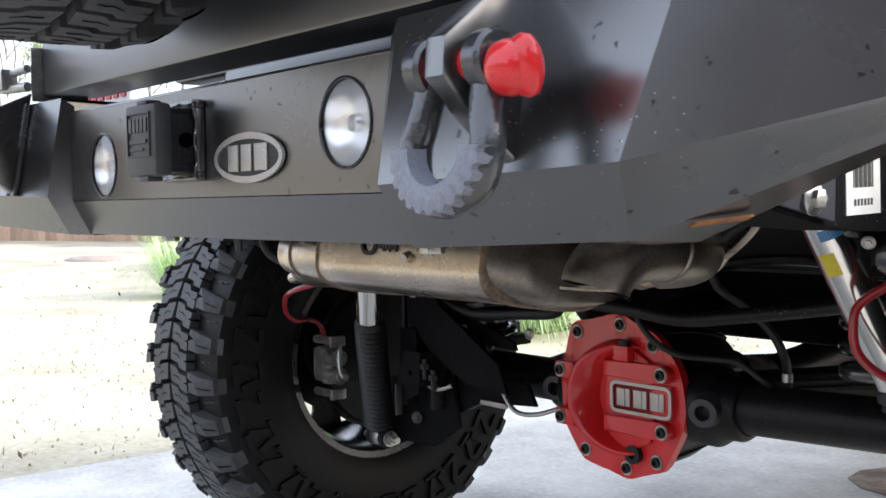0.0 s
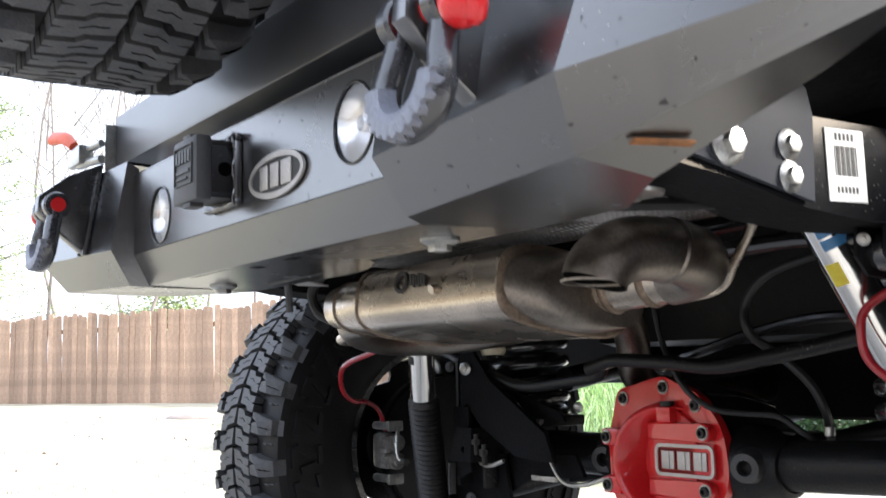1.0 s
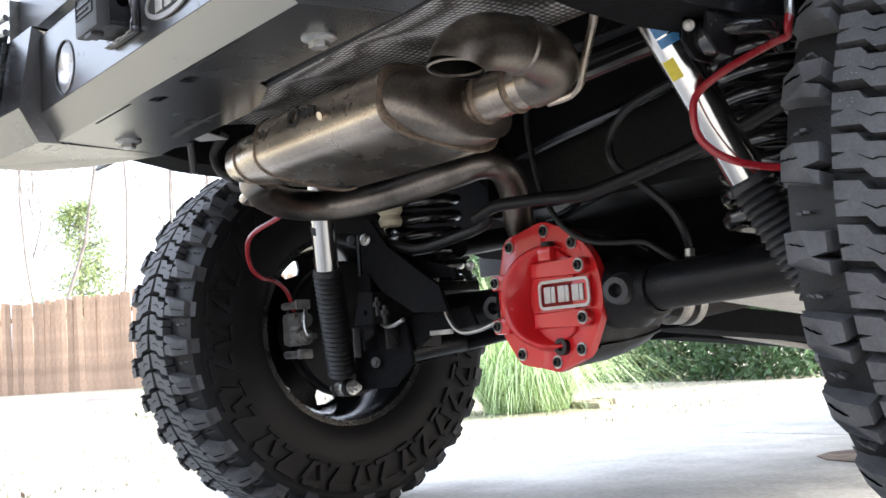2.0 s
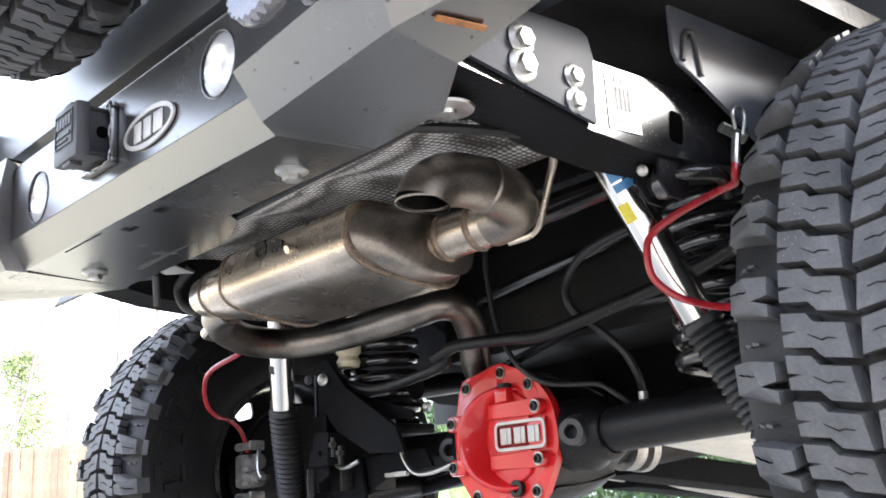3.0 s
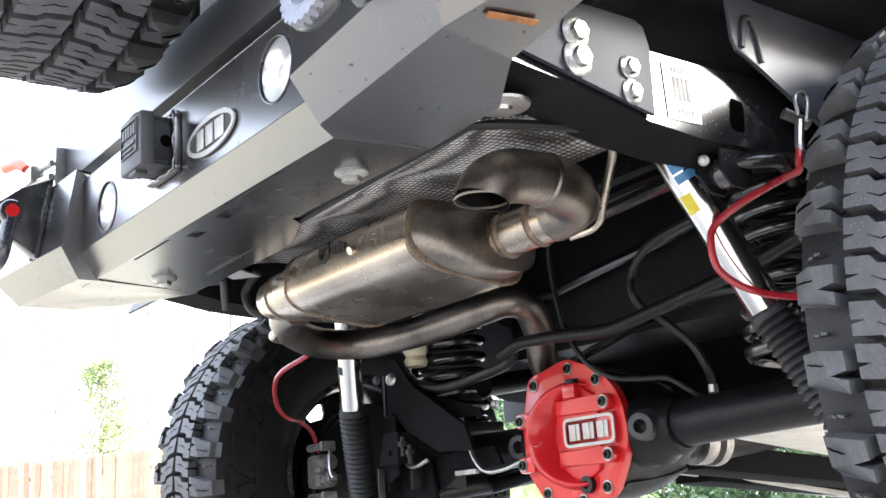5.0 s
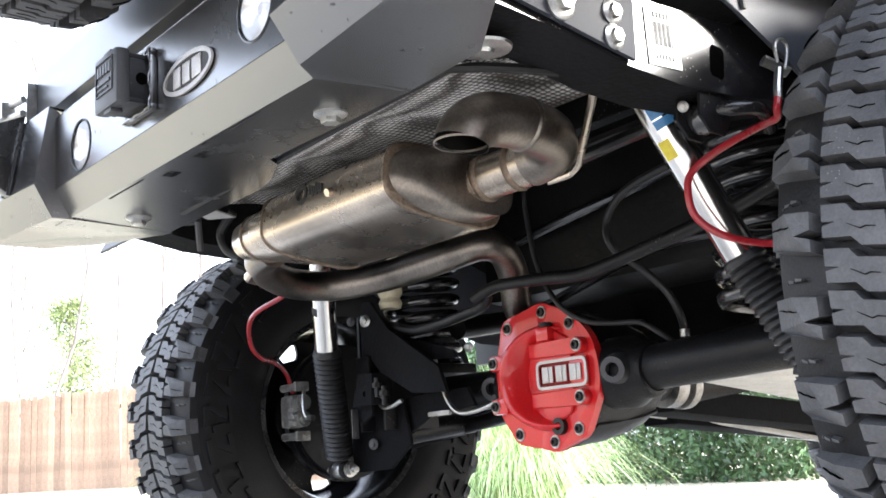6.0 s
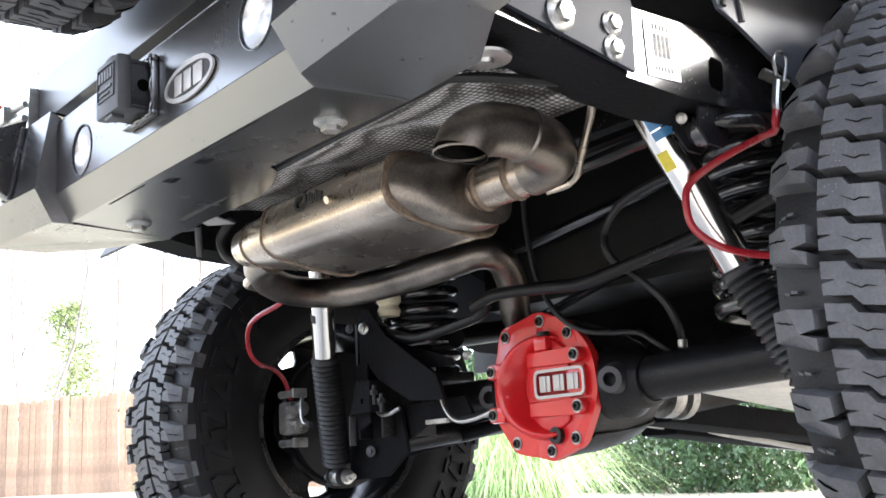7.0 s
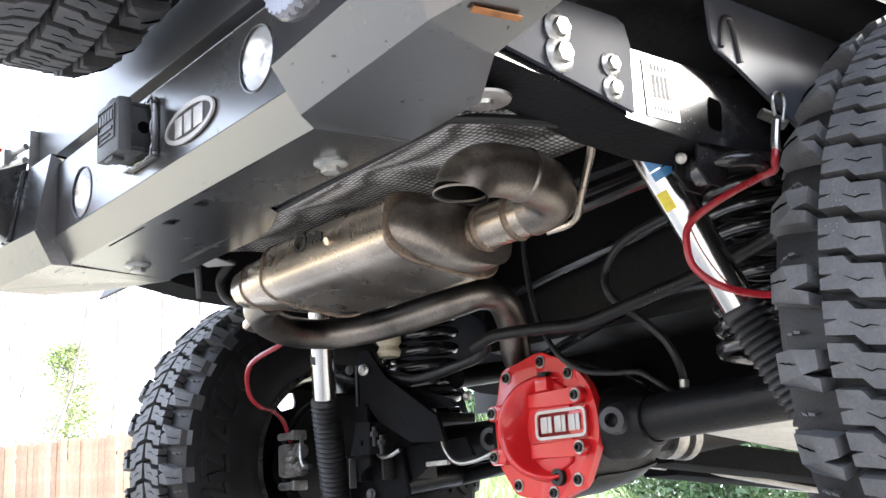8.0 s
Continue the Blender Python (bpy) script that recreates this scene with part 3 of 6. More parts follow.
# fog lamps recessed behind round openings in the face
for x, z in FOGS:
    m = frame_to((x, FACE, z), (0, -1, 0))
    lamp = group_empty("fog_lamp", jeep)
    tagged(lamp, "round clear fog lamp set in the bumper face")
    bm = bmesh.new()
    lathe(bm, [(0.0384, -0.0005), (0.0400, 0.0), (0.0400, 0.0012), (0.0384, 0.0016), (0.0374, 0.001), (0.0374, -0.008), (0.0384, -0.008)], m, 40, closed=True)
    part("bezel", bm, M_RIM, lamp, "black recessed bezel ring")
    bm = bmesh.new()
    lathe(bm, [(0.0, -0.014), (0.006, -0.014), (0.0075, -0.007), (0.0085, -0.014), (0.020, -0.0125), (0.030, -0.009), (0.0372, -0.003)], m, 40)
    part("reflector", bm, M_REFL, lamp, "bright polished reflector")
    bm = bmesh.new()
    lathe(bm, [(0.0370, -0.001), (0.028, 0.002), (0.0, 0.004), (0.0, 0.001), (0.028, -0.001), (0.0370, -0.003)], m, 40)
    ob = part("lens", bm, M_GLASS, lamp, "clear glass lens")
    ob.visible_shadow = False

# oval badge, plain shapes in place of its lettering
badge = group_empty("oval_badge", jeep)
tagged(badge, "oval bare-metal badge with black recess")
m = frame_to((0.137, FACE - 0.0015, 0.829), (0, -1, 0))


def oval(bm, a, b, depth, m, hole=0.0):
    k = 48
    out = [(a * math.cos(2 * math.pi * i / k), b * math.sin(2 * math.pi * i / k)) for i in range(k)]
    if not hole:
        return prism(bm, out, depth, m)
    inn = [(x * (a - hole) / a, y * (b - hole) / b) for x, y in out]
    r = [[bm.verts.new(m @ Vector((x, y, z))) for x, y in ring] for ring, z in ((out, 0), (out, depth), (inn, depth), (inn, 0))]
    for p, q in zip(r, r[1:] + r[:1]):
        for i in range(k):
            bm.faces.new((p[i], p[(i + 1) % k], q[(i + 1) % k], q[i]))
    return bm


bm = bmesh.new()
oval(bm, 0.067, 0.0245, 0.003, m, 0.0065)
part("rim_band", bm, M_ALU, badge)
bm = bmesh.new()
oval(bm, 0.062, 0.021, 0.0012, m)
part("field", bm, M_INK, badge)
for x0, x1 in ((-0.038, -0.018), (-0.012, 0.008), (0.014, 0.038)):
    bm = bmesh.new()
    box(bm, x0, x1, -0.013, 0.013, 0.001, 0.003, 0.0008, m)
    part("badge_block", bm, M_ALU, badge, "raised bare-metal block")

# hitch receiver
receiver = group_empty("hitch_receiver", jeep)
tagged(receiver, "square black hitch receiver tube welded through the bumper")
bm = bmesh.new()
for a, b, c, d in ((-0.033, 0.033, 0.878, 0.884), (-0.033, 0.033, 0.818, 0.824), (-0.033, -0.027, 0.824, 0.878), (0.027, 0.033, 0.824, 0.878)):
    box(bm, a, b, -0.838, -0.66, c, d, 0.001)
part("receiver_tube", bm, M_BLACK, receiver)
bm = bmesh.new()
for a, b, c, d in ((-0.044, 0.044, 0.884, 0.893), (-0.044, 0.044, 0.809, 0.818), (-0.044, -0.033, 0.818, 0.884), (0.033, 0.044, 0.818, 0.884)):
    box(bm, a, b, FACE - 0.010, FACE - 0.0005, c, d, 0.003)
part("reinforcing_collar", bm, M_COAT, receiver, "welded collar with rough edge")
bm = bmesh.new()
for a, b in (((-0.044, 0.889), (0.044, 0.889)), ((0.041, 0.893), (0.041, 0.809)), ((0.044, 0.812), (-0.044, 0.812))):
    tube(bm, [(a[0] + (b[0] - a[0]) * k / 12, FACE - 0.010 + 0.0015 * math.sin(5 * k), a[1] + (b[1] - a[1]) * k / 12) for k in range(13)], lambda t: 0.0017 + 0.0005 * math.sin(47 * t), 8, steps=2)
part("weld_bead", bm, M_COAT, receiver, "lumpy painted weld")
# pin hole: a near-black disc on the tube wall paints its shade
bm = bmesh.new()
cyl(bm, (0.0325, -0.822, 0.851), (0.0340, -0.822, 0.851), 0.008)
part("pin_hole", bm, M_VOID, receiver)


def hitch_cap():
    cap = group_empty("hitch_cover", None, FIT)
    tagged(cap, "black rubber plug with embossed panel in the hitch receiver", "hitch cover")
    bm = bmesh.new()
    box(bm, -0.037, 0.037, -0.858, -0.838, 0.814, 0.889, 0.006)
    box(bm, -0.0262, 0.0262, -0.8385, -0.80, 0.826, 0.877)
    box(bm, -0.012, 0.012, -0.855, -0.838, 0.809, 0.815, 0.002)
    box(bm, -0.012, 0.012, -0.855, -0.838, 0.888, 0.893, 0.002)
    part("plug", bm, M_PLASTIC, cap)
    bm = bmesh.new()
    edge = [(rect(-0.027, 0.027, 0.8345, 0.880)), [rect(-0.0255, 0.0255, 0.836, 0.8785)]]
    holed_plate(bm, *edge, 0.003, Matrix(((1, 0, 0, 0), (0, 0, 1, -0.860), (0, 1, 0, 0), (0, 0, 0, 1))))
    part("embossed_border", bm, M_PLASTIC, cap, "raised border")
    for x0, x1, z0, z1 in [(-0.022 + 0.0092 * k, -0.0155 + 0.0092 * k, 0.860, 0.874) for k in range(5)] + [(-0.021, 0.019, 0.848, 0.852), (-0.021, 0.012, 0.841, 0.843)]:
        bm = bmesh.new()
        box(bm, x0, x1, -0.8600, -0.857, z0, z1)
        part("embossed_bar", bm, M_PLASTIC, cap)


hitch_cap()

# shackle tabs and shackles


def shackle_tab(x):
    bm = bmesh.new()
    prof = [(WING + 0.028, 0.940), (WING - 0.024, 0.917), (WING - 0.066, 0.884), (WING - 0.068, 0.860), (WING - 0.045, 0.838), (WING, 0.800), (WING + 0.004, 0.802)]
    m = Matrix(((0, 0, 1, x - 0.0095), (1, 0, 0, 0), (0, 1, 0, 0), (0, 0, 0, 1)))
    prism(bm, prof, 0.019, m, 0.003)
    part("shackle_tab", bm, M_COAT, bumper, "thick welded shackle tab")
    for s in (-1, 1):
        bm = bmesh.new()
        tube(bm, [(x + s * 0.011, WING - 0.001 + 0.022 * k / 6, 0.80 + 0.125 * k / 6) for k in range(7)], lambda t: 0.004 + 0.0012 * math.sin(60 * t), 8, steps=3)
        part("weld_bead", bm, M_COAT, bumper)


def shackle(x, head):
    """Bow shackle hanging from its tab; pin along x, its head on the side given by head."""
    top = group_empty("bow_shackle", None, FIT)
    tagged(top, "black bow shackle with red pin hanging from the bumper tab", "shackle", "recovery shackles")
    y, z = WING - 0.046, 0.868
    bm = bmesh.new()
    half = [(0.0290, 0.0, 0.004), (0.0285, -0.002, -0.016), (0.031, -0.006, -0.034), (0.0350, -0.009, -0.052), (0.028, -0.012, -0.074)]
    pts = [(-a, b, c) for a, b, c in half] + [(0.0, -0.014, -0.084)] + half[::-1]
    pts = [(x + a, y + b, z + c) for a, b, c in pts]
    tube(bm, pts, 0.0112, 16, steps=5)
    for s in (-1, 1):
        lathe(bm, [(0, 0.0205), (0.017, 0.0205), (0.0195, 0.0235), (0.0195, 0.0345), (0.017, 0.0375), (0, 0.0375)], frame_to((x, y, z), (s, 0, 0)), 28)
    part("bow", bm, M_SHACKLE, top, "satin black forged bow")
    bm = bmesh.new()
    cyl(bm, (x - 0.041, y, z), (x + 0.041, y, z), 0.0105)
    m = frame_to((x + head * 0.039, y, z - 0.006), (head, 0, 0))
    lathe(bm, [(0, 0), (0.0150, 0), (0.0166, 0.002), (0.0172, 0.007), (0.0168, 0.012), (0.0150, 0.018), (0.0115, 0.022), (0.006, 0.0245), (0, 0.025)], m, 36)
    lathe(bm, [(0, 0.006), (0.012, 0.008), (0.0175, 0.014), (0.0190, 0.020), (0.0175, 0.026), (0.013, 0.0295), (0.006, 0.031), (0, 0.0312)], m @ pose(0, 0, 0, 0, 0, 100), 36, squash=(1, 0.45))
    part("pin", bm, M_RED, top, "bright red screw pin")
    bm = bmesh.new()
    rows = []
    for k in range(61):
        a = radians(182 + 176 * k / 60)
        tooth = 0.0026 if k % 5 < 3 else 0.0
        row = []
        for r, dy in ((0.0225, 0.004), (0.0245, -0.010), (0.032, -0.0125), (0.0395 + tooth, -0.010), (0.0415 + tooth, 0.002), (0.038, 0.009)):
            row.append(bm.verts.new((x + 1.04 * r * math.cos(a), y - 0.013 + dy + 0.28 * r * math.sin(a) * 0.5, z - 0.050 + r * math.sin(a))))
        rows.append(row)
    for p, q in zip(rows, rows[1:]):
        for k in range(6):
            bm.faces.new((p[k], p[(k + 1) % 6], q[(k + 1) % 6], q[k]))
    bm.faces.new(rows[0])
    bm.faces.new(rows[-1][::-1])
    part("isolator", bm, M_GREYRUB, top, "grey toothed rubber isolator sleeve")


for x, head in ((0.556, 1), (-0.450, -1)):
    shackle_tab(x)
    shackle(x, head)

# tyre carrier arm above the bumper, with its latch
arm = group_empty("tyre_carrier_arm", jeep)
tagged(arm, "black box-section tyre carrier arm with a red-handled latch")
bm = bmesh.new()
box(bm, -0.470, 0.66, -0.792, -0.712, 0.940, 1.020, 0.004)
box(bm, -0.08, 0.08, -0.86, -0.70, 1.22, 1.52, 0.01)
box(bm, -0.06, 0.06, -0.785, -0.715, 1.018, 1.24, 0.004)
part("arm_beam", bm, M_ARM, arm)
bm = bmesh.new()
box(bm, -0.475, -0.470, -0.807, -0.727, 0.932, 1.007, 0.001)
tube(bm, [(-0.472, -0.812, 0.952), (-0.522, -0.827, 0.952), (-0.582, -0.827, 0.959)], 0.007)
tube(bm, [(-0.472, -0.812, 0.977), (-0.522, -0.827, 0.972), (-0.562, -0.832, 0.977)], 0.006)
box(bm, -0.562, -0.502, -0.839, -0.815, 0.949, 0.979, 0.004)
part("latch_clamp", bm, M_ZINC, arm, "zinc toggle clamp")
bm = bmesh.new()
tube(bm, [(-0.537, -0.837, 0.982), (-0.567, -0.842, 0.999), (-0.612, -0.847, 1.007)], lambda t: 0.008 + 0.006 * t, 12, flat=0.7)
part("latch_grip", bm, M_ORANGE, arm, "orange-red dipped grip")

# ---- frame rails, bracket and crossmembers


def rail(s):
    """Box-section rail: low at the tail, over the axle, then forward."""
    bm = bmesh.new()
    stations = [(-0.70, 0.528, 0.790, 0.842), (-0.60, 0.528, 0.778, 0.842), (-0.49, 0.528, 0.757, 0.842), (-0.40, 0.528, 0.750, 0.842), (-0.30, 0.529, 0.753, 0.844), (-0.20, 0.531, 0.762, 0.852), (-0.05, 0.535, 0.795, 0.900), (0.15, 0.535, 0.805, 0.905), (0.45, 0.535, 0.690, 0.810), (0.80, 0.530, 0.650, 0.770), (2.9, 0.46, 0.650, 0.770)]
    rings = []
    for y, x, z0, z1 in stations:
        rings.append([bm.verts.new((s * (x + dx), y, z)) for dx, z in ((-0.055, z0), (0.032, z0), (0.032, z1), (-0.055, z1))])
    for a, b in zip(rings, rings[1:]):
        for k in range(4):
            bm.faces.new((a[k], a[(k + 1) % 4], b[(k + 1) % 4], b[k]))
    bm.faces.new(rings[0])
    bm.faces.new(rings[-1])
    bmesh.ops.bevel(bm, geom=[e for e in bm.edges if e.calc_face_angle(0) > 0.9], offset=0.014, segments=4, affect="EDGES")
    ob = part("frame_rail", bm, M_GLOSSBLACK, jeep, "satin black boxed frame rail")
    ob.data.materials.append(M_SHADEBLACK)
    # downward faces take the matt near-black, so the shade below is painted in
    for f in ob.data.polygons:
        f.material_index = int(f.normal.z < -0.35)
    # oblong opening: a thin near-black plate stands for the shade inside
    bm = bmesh.new()
    prism(bm, [(-0.020, -0.009), (-0.014, -0.013), (0.014, -0.013), (0.020, -0.009), (0.020, 0.009), (0.014, 0.013), (-0.014, 0.013), (-0.020, 0.009)][::-1], 0.002, frame_to((s * 0.5590, -0.335, 0.790), (s, 0, 0), (0, 0.12, 1)))
    part("oval_opening", bm, M_VOID, ob, "near-black plate painting an oblong opening's shade")
    return ob


rail_r = rail(1)
rail_l = rail(-1)
for s in (1, -1):
    bracket = group_empty("bumper_bracket", jeep)
    tagged(bracket, "flat steel bumper bracket bolted to the frame rail")
    bm = bmesh.new()
    out = [(-0.70, 0.802), (-0.60, 0.783), (-0.488, 0.761), (-0.485, 0.840), (-0.492, 0.864), (-0.505, 0.870), (-0.70, 0.870)]
    prism(bm, out, 0.006, Matrix(((0, 0, s, s * 0.5625), (1, 0, 0, 0), (0, 1, 0, 0), (0, 0, 0, 1))), 0.001)
    part("bracket_plate", bm, M_BRACKET, bracket)
    for y, z, k in ((-0.600, 0.832, 0.018), (-0.600, 0.803, 0.019), (-0.522, 0.809, 0.014), (-0.522, 0.781, 0.014)):
        hex_bolt("hex_bolt", (s * 0.5685, y, z), (s, 0, 0), k, bracket, M_ZINC, True, "zinc-plated hexagon bolt")

for y0, y1, z0, z1 in ((-0.63, -0.56, 0.815, 0.90), (-0.12, 0.02, 0.86, 0.93), (0.62, 0.74, 0.62, 0.72), (1.3, 1.42, 0.58, 0.68)):
    bm = bmesh.new()
    box(bm, -0.50, 0.50, y0, y1, z0, z1, 0.006)
    part("crossmember", bm, M_BLACK, jeep, "black frame crossmember")

# ---- body shell
bm = bmesh.new()
box(bm, -0.69, 0.69, -0.56, 2.9, 0.93, 0.96)
box(bm, -0.45, 0.45, 0.15, 0.62, 0.66, 0.93, 0.03)
part("floor_pan", bm, M_BODY, jeep, "dirty black floor pan")
bm = bmesh.new()
box(bm, -0.30, 0.70, -0.60, -0.55, 0.880, 0.970, 0.008)
box(bm, -0.46, 0.70, -0.60, -0.55, 0.965, 1.75, 0.01)
box(bm, -0.70, -0.455, -0.60, -0.55, 1.07, 1.75, 0.01)
part("tailgate", bm, M_BODYPAINT, jeep, "dark glossy tailgate")
for s in (1, -1):
    bm = bmesh.new()
    out = [(-0.62, 1.75), (-0.62, 0.93), (-0.42, 0.965), (-0.36, 1.02), (-0.25, 1.16), (0.35, 1.16), (0.50, 0.585), (1.9, 0.585), (1.9, 1.75)]
    if s < 0:
        out = [(-0.2, 1.75), (-0.2, 1.16)] + out[5:]
    prism(bm, out, 0.03, Matrix(((0, 0, s, s * 0.69), (1, 0, 0, 0), (0, 1, 0, 0), (0, 0, 0, 1))))
    part("body_side", bm, M_PLASTIC, jeep, "dark grey lower body side")
    bm = bmesh.new()
    liner = [(-0.372, 1.17), (-0.364, 0.872), (-0.357, 0.8575), (-0.322, 0.8455), (-0.221, 0.796), (-0.13, 0.752), (0.0, 0.68), (0.25, 0.60), (0.5, 0.585), (0.55, 1.17)]
    prism(bm, liner, 0.006, Matrix(((0, 0, s, s * 0.584), (1, 0, 0, 0), (0, 1, 0, 0), (0, 0, 0, 1))), 0.003)
    box(bm, *((0.60, 0.90) if s > 0 else (-0.90, -0.60)), 0.50, 0.53, 0.585, 1.17, 0.004)
    part("wheel_liner", bm, M_LINER, jeep, "dark blue-black inner wheel liner")
    bm = bmesh.new()
    prof = [(-0.37, 1.10), (-0.30, 1.16), (-0.2, 1.20), (0.3, 1.20), (0.5, 1.0)]
    if s < 0:
        prof = [(-0.455, 0.845), (-0.41, 0.92), (-0.26, 0.96), (0.26, 0.96), (0.47, 0.82)]
    vs = [(s * x, y, z) for y, z in prof for x in (0.585, 1.05)]
    sheet(bm, vs, [(2 * i, 2 * i + 1, 2 * i + 3, 2 * i + 2) for i in range(4)], 0.006, (s * 0.8, 0.0, 2.0))
    part("wheel_arch", bm, M_PLASTIC, jeep, "moulded black wheel arch")
bm = bmesh.new()
box(bm, -0.66, 0.66, 1.9, 3.3, 0.78, 1.18, 0.05)
part("front_body", bm, M_BODYPAINT, jeep, "dark glossy bonnet and front body")
bm = bmesh.new()
tube(bm, [(0.591, -0.350, 0.862), (0.592, -0.344, 0.893), (0.592, -0.334, 0.902), (0.592, -0.323, 0.893), (0.591, -0.315, 0.850)], 0.0042, 8)
part("loop_bracket", bm, M_PLASTIC, jeep)

# ---- rear axle
CX, CY, CZ = -0.056, -0.060, 0.475
axle = group_empty("rear_axle", jeep)
tagged(axle, "black solid rear axle housing")
bm = bmesh.new()
for a, b in ((0.08, 0.66), (-0.66, -0.18)):
    cyl(bm, (a, 0, AXLE_Z + 0.008), (b, 0, AXLE_Z + 0.008 + (0.022 if b > 0 else 0)), 0.0365, 32)
    m = frame_to(((a if a > 0 else b), 0, AXLE_Z + 0.008), ((1 if a > 0 else -1), 0, 0))
    lathe(bm, [(0.060, -0.03), (0.060, 0.01), (0.047, 0.030), (0.046, 0.052), (0.042, 0.058), (0.0365, 0.06)], m, 32)
part("axle_tube", bm, M_BLACK, axle, "semi-gloss black axle tubes")
bm = bmesh.new()
m = frame_to((CX, -0.0445, CZ), (0, 1, 0))
lathe(bm, [(0.0, 0.0), (0.113, 0.0), (0.115, 0.010), (0.112, 0.030), (0.108, 0.09), (0.098, 0.14), (0.086, 0.185), (0.066, 0.215), (0.045, 0.245), (0.043, 0.27), (0, 0.27)], m, 40, squash=(1, 1.06))
box(bm, CX - 0.15, CX + 0.14, -0.025, 0.05, 0.428, 0.516, 0.02)
part("carrier_housing", bm, M_BLACK, axle, "black cast centre section")
for k in range(10):
    bm = bmesh.new()
    g = 2 * math.pi * k / 10 + 0.2
    turn = m @ Matrix.Rotation(g, 4, "Z")
    prism(bm, [(0.09, 0.012), (0.122, 0.014), (0.115, 0.075), (0.105, 0.14), (0.092, 0.19), (0.05, 0.20)], 0.007, turn @ Matrix(((1, 0, 0, 0), (0, 0, 1, -0.0035), (0, 1, 0, 0), (0, 0, 0, 1))), 0.001)
    part("casting_rib", bm, M_BLACK, axle)

for x, y, z in ((0.092, -0.052, 0.477), (-0.222, -0.055, 0.472)):
    bm = bmesh.new()
    m = frame_to((x, y + (0.022 if x > 0 else 0.040), z), (0.35, -1, -0.1))
    lathe(bm, [(0.030, 0), (0.024, 0.026), (0.021, 0.040), (0.0115, 0.041), (0.0115, 0.012), (0, 0.012)], m, 24)
    part("fill_boss", bm, M_BOSS, axle, "ring-faced boss with a dark bore")
bm = bmesh.new()
cyl(bm, (CX, 0.24, CZ - 0.015), (CX, 0.27, CZ - 0.015), 0.042, 28)
cyl(bm, (CX, 0.285, CZ - 0.015), (CX, 0.305, CZ - 0.015), 0.045, 28)
part("pinion_flange", bm, M_CALIPER, axle, "bare steel pinion flange")
bm = bmesh.new()
cyl(bm, (CX, 0.31, CZ - 0.015), (CX + 0.03, 1.15, 0.56), 0.035, 24)
part("drive_shaft", bm, M_BLACK, jeep, "black drive shaft")


def diff_cover():
    cover = group_empty("differential_cover", jeep)
    tagged(cover, "glossy red cast differential cover with bare-metal badge")
    m = frame_to((CX, -0.024, CZ), (0, -1, 0), (1, 0, 0))
    TOP = 0.036
    bolts = [(0.001, 0.113), (0.066, 0.086), (-0.089, 0.095), (0.093, 0.046), (0.094, -0.039), (0.071, -0.090), (0.012, -0.109), (-0.074, -0.093), (-0.109, 0.034), (-0.109, -0.042)]
    # flange: a taut outline round the bolts
    out = []
    for i in range(144):
        a = 2 * math.pi * i / 144
        best = 9.0
        for j in range(72):
            g = a + radians(-72 + 2 * j)
            reach = max([bx * math.cos(g) + by * math.sin(g) for bx, by in bolts] + [0.101 + 0.008 * math.cos(g)]) + 0.0175
            best = min(best, reach / max(0.05, math.cos(g - a)))
        best -= 0.0015 * (0.5 + 0.5 * math.sin(10 * a))
        out.append((best * math.cos(a), best * math.sin(a)))
    bm = bmesh.new()
    prism(bm, out, 0.015, m @ pose(0, 0, TOP - 0.015), 0.003)
    part("flange", bm, M_RED, cover)
    # tall crescent swelling over the ring gear, widest at its middle and thinning to both ends
    bm = bmesh.new()
    rings = []
    for k in range(45):
        u = 2 * k / 44 - 1
        a = math.pi + u * radians(112)
        wide = 1 - abs(u) ** 2.2
        r0, r1 = 0.088 - 0.038 * wide, 0.095 + 0.006 * wide
        ring = []
        for q in range(13):
            v = q / 12
            r = r0 + (r1 - r0) * v
            lift = (math.sin(math.pi * v ** 1.25) ** 0.75 if 0 < q < 12 else 0.0) * (0.004 + 0.042 * wide ** 0.8)
            ring.append(bm.verts.new(m @ Vector((0.008 + r * math.cos(a), 0.94 * r * math.sin(a), TOP - 0.003 + lift))))
        rings.append(ring)
    for p, q in zip(rings, rings[1:]):
        for k in range(12):
            bm.faces.new((p[k], p[k + 1], q[k + 1], q[k]))
    # broad raised shoulder that carries the ribs and the badge
    prism(bm, [(-0.03, -0.075), (0.03, -0.078), (0.062, -0.062), (0.070, -0.03), (0.070, 0.03), (0.062, 0.062), (0.03, 0.080), (-0.03, 0.078)], 0.008, m @ pose(0, 0, TOP - 0.001), 0.003)
    part("dome", bm, M_RED, cover, smooth=60)
    bm = bmesh.new()
    for zc in (0.046, -0.039):
        o = [(-0.022, zc - 0.0135), (0.090, zc - 0.0135)] + [(0.093 + 0.0135 * math.cos(t), zc + 0.0135 * math.sin(t)) for t in (-1.2, -0.6, 0, 0.6, 1.2)] + [(0.090, zc + 0.0135), (-0.022, zc + 0.0135)]
        prism(bm, o, 0.016, m @ pose(0, 0, TOP), 0.003)
    part("rib", bm, M_RED, cover)
    bm = bmesh.new()
    box(bm, 0.004, 0.034, 0.060, 0.084, TOP, TOP + 0.022, 0.004, m)
    part("filler_boss", bm, M_RED, cover)
    for zc in (0.034, -0.042):
        bm = bmesh.new()
        box(bm, -0.122, -0.080, zc - 0.014, zc + 0.014, 0.0, TOP + 0.022, 0.006, m)
        part("bolt_boss", bm, M_RED, cover)
    bm = bmesh.new()
